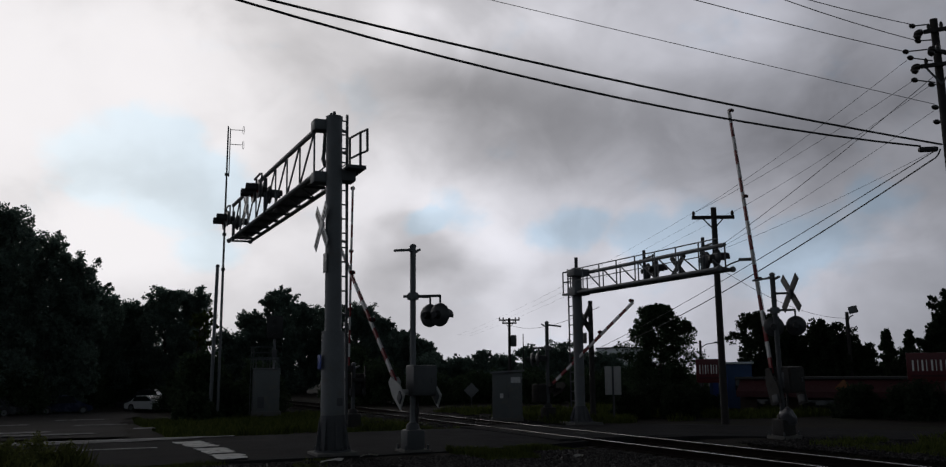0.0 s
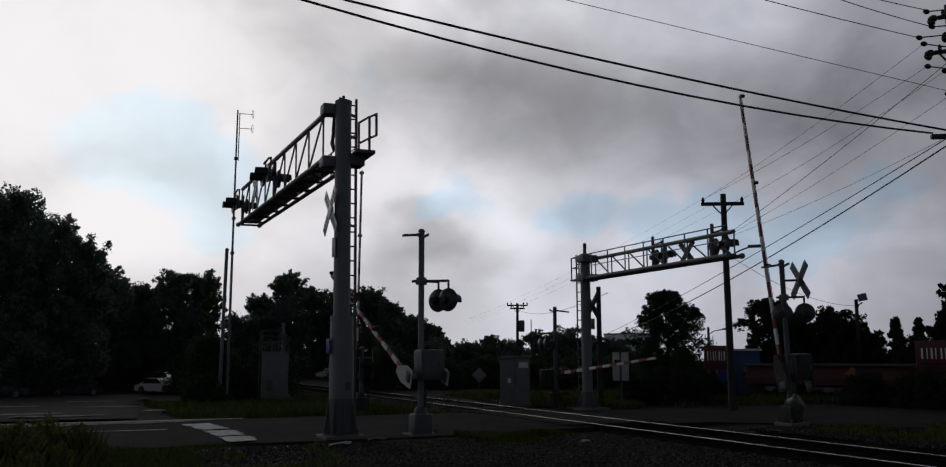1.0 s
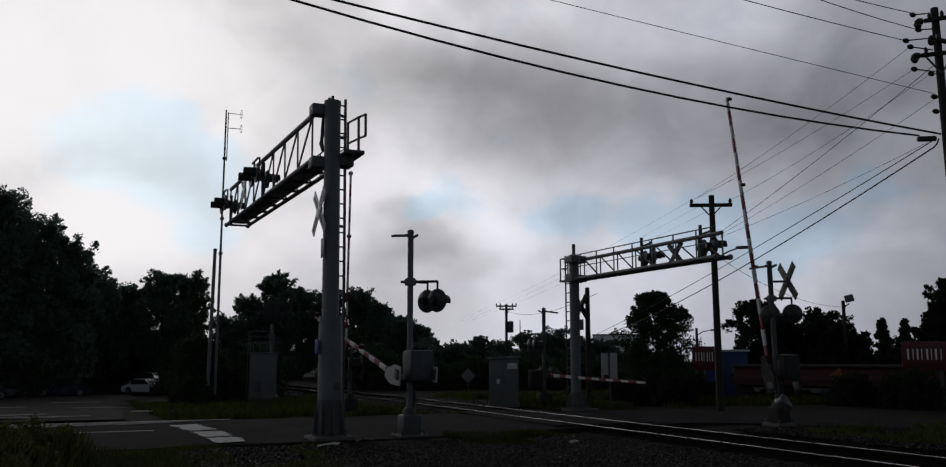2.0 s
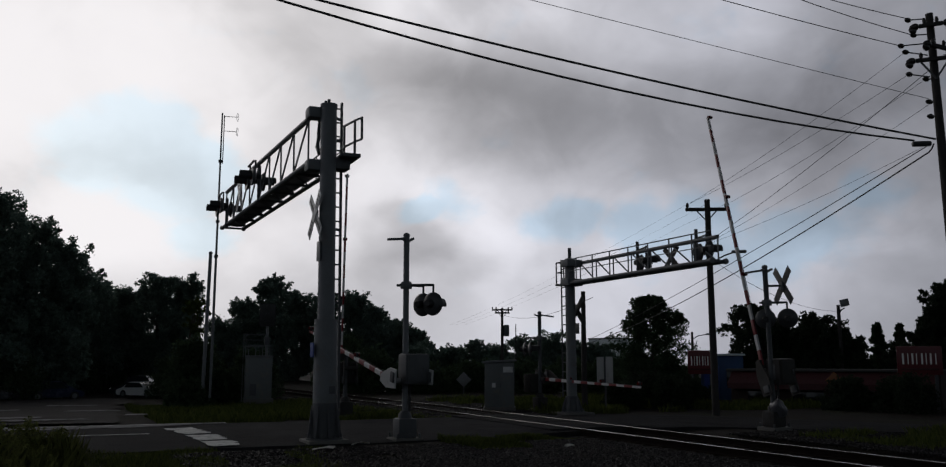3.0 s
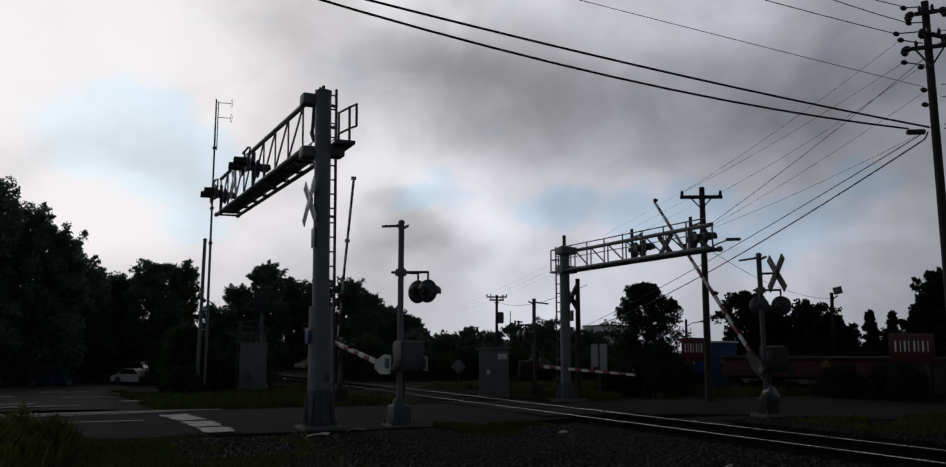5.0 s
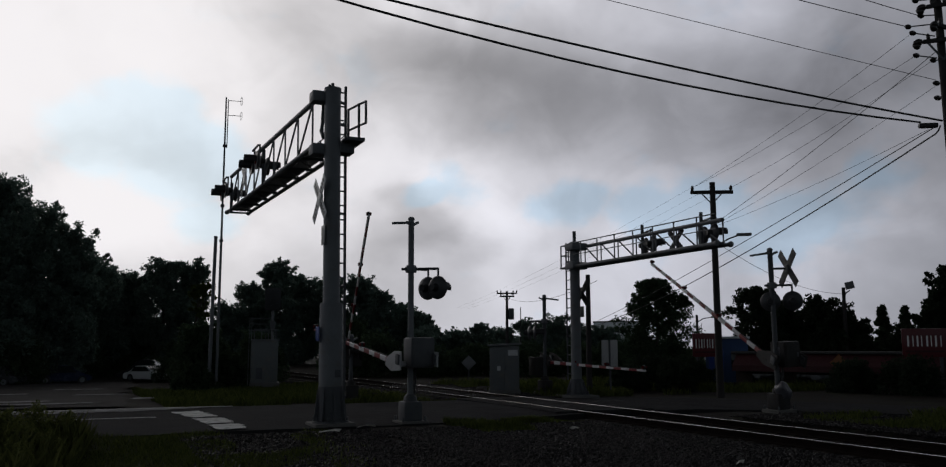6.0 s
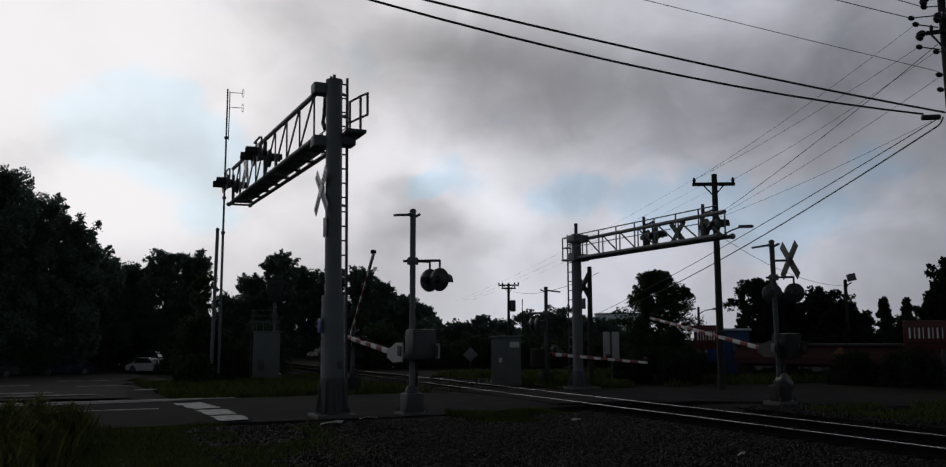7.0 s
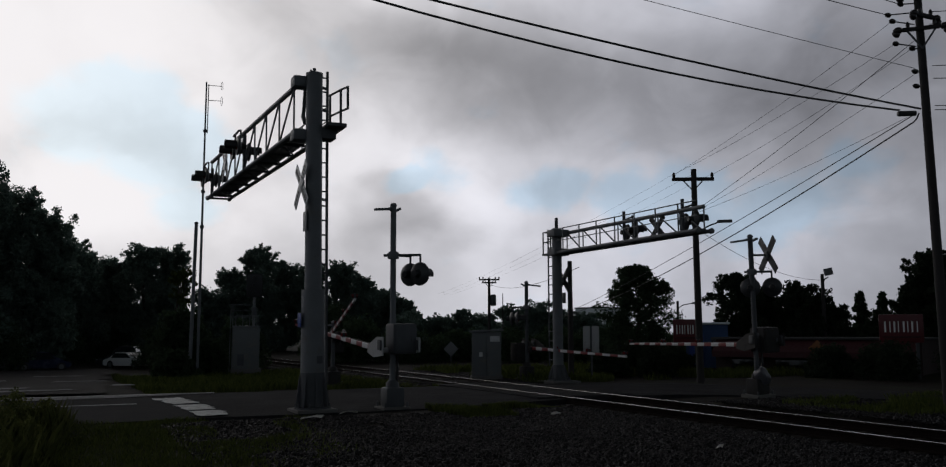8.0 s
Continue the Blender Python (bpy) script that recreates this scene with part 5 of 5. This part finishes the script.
def shop_sign(m, w, h, legs, label):
    s = thing("shop_sign", m, label, "shop sign", "red shop signs")
    part("panel", box(bmesh.new(), (0, 0, 0), (w, 0.2, h), bevel=0.02), SIGN_RED, s)
    # plain upright shapes where the lettering stands
    for k, u in enumerate((-0.36, -0.25, -0.15, -0.06, 0.06, 0.15, 0.25, 0.36)):
        part("lettering_shape", box(bmesh.new(), (0, 0, 0), (w * (0.022 if k % 2 else 0.04), 0.02, h * 0.38)), SIGN_WHITE, s, at=pose(u * w, -0.112, h * 0.06))
    part("lettering_bar", box(bmesh.new(), (0, -0.112, -h * 0.3), (w * 0.84, 0.02, h * 0.07)), AWNING, s)
    if legs:
        for sx in (-0.35, 0.35):
            part("leg", bar(bmesh.new(), (sx * w, 0.02, -h / 2), (sx * w, 0.02, -legs), 0.12, 0.12), STEEL_DARK, s)


shop_sign(pose(28.59, 21.88, 1.8, 0, 0, -50), 1.5, 1.05, 1.9, "dark red shop sign with white lettering on legs")
shop_sign(pose(27.01, 32.16, 1.73, 0, 0, -38), 1.22, 1.1, 1.8, "dark red shop sign with white lettering")


def shop():
    s = thing("shop_building", pose(28.3, 27.0, -0.1, 0, 0, -62), "low brick shop with dark red awning", "shop")
    part("wall", box(bmesh.new(), (0.85, 2.5, 0.7), (8.3, 5, 1.5)), BRICK_PAINT, s)
    part("roof", box(bmesh.new(), (0.85, 2.5, 1.5), (8.6, 5.3, 0.1), bevel=0.02), ROOF, s)
    bm = prism(bmesh.new(), [(0, 0), (-0.7, -0.5), (-0.7, -0.75), (0, -0.75)], 8.1, pose(0.85, -0.003, 1.45, 0, 0, 90))
    part("awning", bm, AWNING, s)
    for k in range(4):
        w = part("window", box(bmesh.new(), (-1.9 + 1.9 * k, -0.02, 0.35), (1.3, 0.05, 0.6), bevel=0.01), PANE, s)
        part("window_frame", box(bmesh.new(), (-1.9 + 1.9 * k, -0.02, 0.68), (1.42, 0.09, 0.06)), STEEL_DARK, w)
        part("window_sill", box(bmesh.new(), (-1.9 + 1.9 * k, -0.05, 0.02), (1.42, 0.14, 0.06)), CONCRETE, w)
    b = thing("blue_shop", pose(28.9, 32.9, -0.1, 0, 0, -40), "small blue painted shop building", "shop")
    part("wall", box(bmesh.new(), (0, 1.5, 1.05), (2.0, 3, 2.2)), BLUE_WALL, b)
    part("roof", box(bmesh.new(), (0, 1.5, 2.2), (2.2, 3.3, 0.1), bevel=0.02), PALE_WALL, b)
    part("window", box(bmesh.new(), (0.5, -0.02, 1.1), (0.6, 0.05, 0.8), bevel=0.01), PANE, b)
    part("door", box(bmesh.new(), (-0.5, -0.02, 0.85), (0.7, 0.06, 1.6), bevel=0.01), BLUE_SIGN, b)
    f = thing("white_building", pose(84, 125.5, -0.1, 0, 0, -72), "pale flat-roofed industrial building far off", "building")
    part("wall", box(bmesh.new(), (0, 4, 3.0), (6.2, 8, 6.2)), PALE_WALL, f)
    part("roof", box(bmesh.new(), (0, 4, 6.15), (6.4, 8.2, 0.2)), ROOF, f)
    for k in range(4):
        part("window", box(bmesh.new(), (-2.1 + 1.4 * k, -0.02, 4.6), (0.9, 0.06, 0.7)), PANE, f)


shop()


def dumpster():
    d = thing("dumpster", pose(25.2, 34.2, -0.1, 0, 0, -36), "blue metal dumpster beside the shop", "dumpster")
    part("body", prism(bmesh.new(), [(-0.55, 0.1), (0.55, 0.1), (0.62, 1.15), (-0.62, 1.15)], 0.9), BLUE_WALL, d)
    for s in (-1, 1):
        part("lid", box(bmesh.new(), (s * 0.31, 0, 1.19), (0.6, 0.95, 0.05), turn(0, s * 4, 0), bevel=0.01), BLACK, d)
        part("side_pocket", box(bmesh.new(), (s * 0.63, 0, 0.7), (0.1, 0.7, 0.14), bevel=0.01), BLUE_WALL, d)


dumpster()


def car(m, paint, label, length=4.3, tall=1.3):
    c = thing("car", m, label, "car", "cars in the lot")
    L, h = length / 2, tall
    side = [(-L, 0.35), (-L * 0.99, 0.68), (-L * 0.62, 0.8), (-L * 0.42, h * 0.96), (-L * 0.2, h), (L * 0.06, h), (L * 0.2, h * 0.95), (L * 0.45, 0.92), (L * 0.94, 0.62), (L, 0.4), (L * 0.9, 0.22), (-L * 0.93, 0.22)]
    bm = prism(bmesh.new(), side, 1.62)
    bmesh.ops.bevel(bm, geom=list(bm.edges), offset=0.06, segments=2, affect="EDGES")
    body = part("body", bm, paint, c)
    glass = [(-L * 0.56, 0.83), (-L * 0.40, h - 0.07), (L * 0.17, h - 0.07), (L * 0.42, 0.86)]
    for s in (-1, 1):
        part("side_window", prism(bmesh.new(), glass, 0.02, Matrix.Translation((0, s * 0.815, 0))), PANE, body)
    part("windscreen", prism(bmesh.new(), [(L * 0.235, h * 0.97), (L * 0.255, h * 0.97), (L * 0.475, 0.9), (L * 0.455, 0.9)], 1.4), PANE, body)
    for x in (-L * 0.6, L * 0.62):
        for s in (-1, 1):
            wh = part("wheel", rod(bmesh.new(), (x, s * 0.62, 0.31), (x, s * 0.83, 0.31), 0.31, sides=20), TYRE, c)
            part("rim", rod(bmesh.new(), (x, s * 0.80, 0.31), (x, s * 0.84, 0.31), 0.19, sides=16), ALU, wh)
    for s in (-1, 1):
        part("headlight", box(bmesh.new(), (L * 0.97, s * 0.55, 0.62), (0.08, 0.34, 0.12), bevel=0.02), PANE, body)


car(pose(5.75, 75.2, land(5.75, 75.2), 0, 0, -50), CAR_WHITE, "white coupe parked beyond the dirt lot", 4.3, 1.3)
car(pose(5.6, 78.6, land(5.6, 78.6), 0, 0, 160), CAR_DARK, "dark car parked behind the white coupe", 4.4, 1.75)
car(pose(-0.8, 70.5, land(-0.8, 70.5), 0, 0, 20), CAR_BLUE, "dark blue car at the edge of the wood", 4.2, 1.4)
car(pose(-5.0, 66.5, land(-5.0, 66.5), 0, 0, 160), CAR_DARK, "dark car at the edge of the dirt lot", 4.2, 1.4)


# ---------------------------------------------------------------- small stuff on the ground
def paint_patch(outline, label, ragged=0.0, seed=1, material=ROAD_PAINT, z=0.021):
    pts = []
    for (ax, ay), (bx, by) in zip(outline, outline[1:] + outline[:1]):
        n = max(1, int(math.hypot(bx - ax, by - ay) / 0.16)) if ragged else 1
        for k in range(n):
            u = k / n
            x, y = ax + (bx - ax) * u, ay + (by - ay) * u
            pts.append((x + ragged * noise.noise(Vector((x * 5, y * 5, seed))), y + ragged * noise.noise(Vector((x * 5, y * 5, seed + 7)))))
    bm = bmesh.new()
    face = bm.faces.new([bm.verts.new((x, y, 0)) for x, y in pts])
    bmesh.ops.triangulate(bm, faces=[face])
    top = bmesh.ops.extrude_face_region(bm, geom=list(bm.faces))["geom"]
    for v in top:
        if isinstance(v, bmesh.types.BMVert):
            v.co.z += 0.005
    single("road_marking", bm, material, pose(0, 0, z), label, "road marking", "road markings", smooth=False)


paint_patch([(2.3, 22.6), (2.95, 22.7), (3.1, 20.9), (2.5, 20.7)], "worn white stop line patch on asphalt", 0.16, 3)
paint_patch([(2.55, 20.3), (3.15, 20.4), (3.2, 19.0), (2.6, 18.9)], "worn white stop line patch on asphalt", 0.16, 3)
paint_patch([(2.6, 18.6), (3.25, 18.7), (3.2, 17.6), (2.65, 17.5)], "worn white stop line patch on asphalt", 0.16, 3)
paint_patch([(-12, 23.3), (-2.0, 23.2), (1.6, 23.35), (3.3, 23.95), (3.4, 24.4), (-12, 24.4)], "pale worn concrete shoulder along the road", 0.22, 9, SHOULDER_GLINT, 0.016)
# Glints of puddles on the lot, painted as thin pale patches.
for k, (x, y, w) in enumerate(((-1.5, 28.5, 1.1), (-4.5, 30.0, 1.8), (1.0, 34.5, 1.0), (-3.0, 38.0, 1.6), (0.4, 44.0, 1.2), (-6.5, 46.0, 2.0), (2.4, 29.5, 0.7), (-0.5, 26.2, 1.3))):
    paint_patch([(x - w, y - 0.3), (x + w, y - 0.22), (x + w * 0.8, y + 0.3), (x - w * 0.9, y + 0.25)], "pale patch painted as a puddle glint on the dirt lot", 0.3, 20 + k, SHOULDER_GLINT, land(x, y) + 0.108)
paint_patch([(-40, 24.0), (4.0, 24.05), (4.0, 24.17), (-40, 24.12)], "faded white edge line on the road", z=0.025)
paint_patch([(-40, 21.0), (1.8, 21.05), (1.8, 21.15), (-40, 21.1)], "faded centre line on the road")


def blades(name, spots, height, width, material, label, seed, z=-0.06):
    """Grass as bent blades at given spots (n, 2)."""
    r = np.random.default_rng(seed)
    n = len(spots)
    h = height * r.uniform(0.4, 1.2, n) * np.array([0.75 + 0.6 * noise.noise(Vector((x * 1.1, y * 1.1, seed))) for x, y in spots])
    a = r.uniform(0, 2 * math.pi, n)
    lean = r.uniform(0.1, 0.6, n) * h
    w = width * r.uniform(0.6, 1.4, n)
    base = np.c_[spots, heights(spots[:, 0], spots[:, 1]) + z + 0.05]
    side = np.c_[np.cos(a), np.sin(a), np.zeros(n)] * w[:, None]
    out = np.c_[-np.sin(a), np.cos(a), np.zeros(n)] * lean[:, None]
    up = np.c_[np.zeros(n), np.zeros(n), h]
    verts = np.stack([base - side, base + side, base + out * 0.35 + up * 0.6 + side * 0.6, base + out + up, base + out * 0.35 + up * 0.6 - side * 0.6], 1).reshape(-1, 3)
    faces = np.arange(n * 5).reshape(-1, 5)
    tagged(new(name, raw_mesh(name, verts, faces, material)), label, "grass", kind="stuff")


def patchy(n, x0, x1, y0, y1, seed, scale=0.6, cut=0.0):
    r = np.random.default_rng(seed)
    p = np.c_[r.uniform(x0, x1, n), r.uniform(y0, y1, n)]
    keep = [noise.noise(Vector((x * scale, y * scale, seed))) > cut for x, y in p]
    return p[np.array(keep)]


verge = patchy(120000, -6, 8, 6.5, 17.3, 11, 0.5, -0.28)
verge = verge[verge[:, 0] < 0.262 * verge[:, 1] + np.array([0.7 * noise.noise(Vector((x * 0.9, y * 0.9, 4))) for x, y in verge]) + 0.25 * np.random.default_rng(8).normal(size=len(verge))]
blades("grass", verge, 0.12, 0.005, GRASS, "patchy short grass on the verge", 12)
blades("grass", patchy(16000, 7.4, 11.0, 15.2, 17.8, 13, 0.6, -0.1), 0.2, 0.008, GRASS, "patchy short grass beside the gate", 14)
blades("grass", patchy(44000, 2.4, 11.2, 24.75, 40, 15, 0.4, -0.3), 0.28, 0.012, GRASS, "green grass strip beyond the road", 16)
blades("grass", patchy(40000, 14.6, 30, 25.0, 36, 17, 0.4, -0.1), 0.35, 0.014, GRASS, "tall grass beyond the crossing", 18)
blades("grass", patchy(40000, 15.5, 26, 3, 15.5, 19, 0.5, -0.15), 0.2, 0.010, GRASS, "grass beside the side road", 20)
weeds = patchy(70000, -3.5, 1.2, 7, 16.8, 21, 0.5, -0.35)
edge = np.random.default_rng(5).random(len(weeds)) ** 2 * 1.1
blades("weeds", weeds[weeds[:, 0] + edge < 0.35 - 0.06 * (16.5 - weeds[:, 1])], 0.3, 0.0016, WEED, "tall weeds growing on the verge", 22)
tall = patchy(16000, -3.0, 0.9, 9.5, 16.9, 23, 0.8, -0.2)
tall = tall[tall[:, 0] + np.random.default_rng(6).random(len(tall)) ** 2 * 1.6 < 0.42 - 0.10 * (16.5 - tall[:, 1])]
blades("weeds", tall, 0.62, 0.006, WEED, "tall seeding weeds growing on the verge", 24)
for i, (x, y, h, rad) in enumerate(((-0.85, 14.2, 0.75, 0.4), (-0.5, 15.6, 0.7, 0.35), (-1.4, 13.2, 0.8, 0.45), (-0.6, 12.4, 0.45, 0.3), (-0.05, 16.2, 0.5, 0.3), (-1.9, 15.4, 0.95, 0.5), (-0.3, 13.6, 0.45, 0.3), (-1.0, 11.2, 0.45, 0.3))):
    bush(x, y, h, rad, 400 + i, "leafy weed clump on the grass verge", WEED, 0.03, 60, 55, group="weed clumps on the verge")


def stones(n, x0, x1, y0, y1, seed, size, name, label, z=-0.08, cut=-0.9):
    """Crushed stone: squashed, turned octahedra."""
    r = np.random.default_rng(seed)
    unit = np.array([(1, 0, 0), (0, 1, 0), (-1, 0, 0), (0, -1, 0), (0.1, 0.1, 0.9), (0, 0, -0.9)], float)
    tri = np.array([(0, 1, 4), (1, 2, 4), (2, 3, 4), (3, 0, 4), (1, 0, 5), (2, 1, 5), (3, 2, 5), (0, 3, 5)])
    p = np.c_[r.uniform(x0, x1, n), r.uniform(y0, y1, n), np.zeros(n)]
    keep = np.array([noise.noise(Vector((x * 0.5, y * 0.5, seed))) > cut for x, y, _ in p])
    p = p[keep]
    n = len(p)
    p[:, 2] = z + r.uniform(0, 0.03, n)
    s = size * r.uniform(0.5, 1.5, (n, 1, 1)) * r.uniform(0.6, 1.2, (n, 1, 3))
    q = r.normal(size=(n, 4))
    q /= np.linalg.norm(q, axis=1)[:, None]
    w, x, y, zz = q.T
    rot = np.stack([1 - 2 * (y * y + zz * zz), 2 * (x * y - w * zz), 2 * (x * zz + w * y), 2 * (x * y + w * zz), 1 - 2 * (x * x + zz * zz), 2 * (y * zz - w * x), 2 * (x * zz - w * y), 2 * (y * zz + w * x), 1 - 2 * (x * x + y * y)], 1).reshape(n, 3, 3)
    v = np.einsum("nij,nkj->nki", rot, unit[None] * s * r.uniform(0.75, 1.25, (n, 6, 1))) + p[:, None]
    f = (tri[None] + 6 * np.arange(n)[:, None, None]).reshape(-1, 3)
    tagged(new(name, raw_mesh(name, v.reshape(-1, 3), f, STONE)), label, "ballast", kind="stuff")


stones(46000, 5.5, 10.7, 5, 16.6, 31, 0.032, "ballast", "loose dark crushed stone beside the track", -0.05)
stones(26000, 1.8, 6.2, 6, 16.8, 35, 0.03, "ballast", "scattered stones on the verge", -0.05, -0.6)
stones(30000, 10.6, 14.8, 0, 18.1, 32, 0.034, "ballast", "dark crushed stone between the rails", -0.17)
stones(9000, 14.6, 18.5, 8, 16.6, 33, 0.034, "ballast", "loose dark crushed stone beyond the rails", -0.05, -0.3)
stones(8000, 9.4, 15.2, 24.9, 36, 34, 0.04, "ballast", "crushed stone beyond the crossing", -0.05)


def litter(x, y, s, seed, label):
    r = np.random.default_rng(seed)
    bm = bmesh.new()
    ring = [bm.verts.new((s * (0.7 + 0.5 * r.uniform()) * math.cos(a), s * 0.7 * math.sin(a), 0.02 + 0.08 * r.uniform())) for a in (k * math.pi / 4 for k in range(8))]
    mid = bm.verts.new((0, 0, 0.09))
    for k in range(8):
        bm.faces.new((ring[k], ring[(k + 1) % 8], mid))
    bmesh.ops.solidify(bm, geom=list(bm.faces), thickness=0.01)
    single("litter", bm, LITTER, pose(x, y, -0.04), label, "litter", "scraps of litter")


litter(4.55, 16.3, 0.24, 1, "scrap of white paper on the verge")
litter(5.5, 17.0, 0.2, 6, "strip of pale litter beside the mast foot")
litter(9.2, 15.0, 0.13, 2, "scrap of pale litter on the ballast")
litter(8.6, 9.6, 0.07, 3, "scrap of pale litter on the ballast")
litter(17.3, 10.8, 0.1, 4, "scrap of pale litter on the grass")

# torn grey plastic tied round the foot of the leaning mast
r = np.random.default_rng(5)
bm = bmesh.new()
bmesh.ops.create_icosphere(bm, subdivisions=3, radius=0.2)
for v in bm.verts:
    v.co *= 1 + 0.45 * noise.noise(v.co * 6)
    v.co.z *= 1.1
single("plastic_wrap", bm, PLASTIC, pose(16.72, 16.95, 0.52), "crumpled grey plastic wrapped round the mast foot", "plastic sheet")


# ---------------------------------------------------------------- ties under the rails
def ties():
    bed_thing = thing("railway_ties", Matrix(), "dark creosoted wooden ties under the rails", "railway ties")
    first = None
    for y in list(np.arange(-20, 18, 0.55)) + list(np.arange(25, 60, 0.55)):
        m = pose(TRACK + track_x(y), y, -0.19, 0, 0, random.uniform(-1, 1) + (math.degrees(2 * max(0, y - 30) / 1000.0)))
        if first is None:
            first = part("railway_tie", box(bmesh.new(), (0, 0, 0), (2.6, 0.22, 0.16), bevel=0.012), TIE, bed_thing, at=m)
        else:
            share(first, bed_thing, m)


ties()


def motions():
    for g, rows in GATES:
        walk(g, rows)


motions()
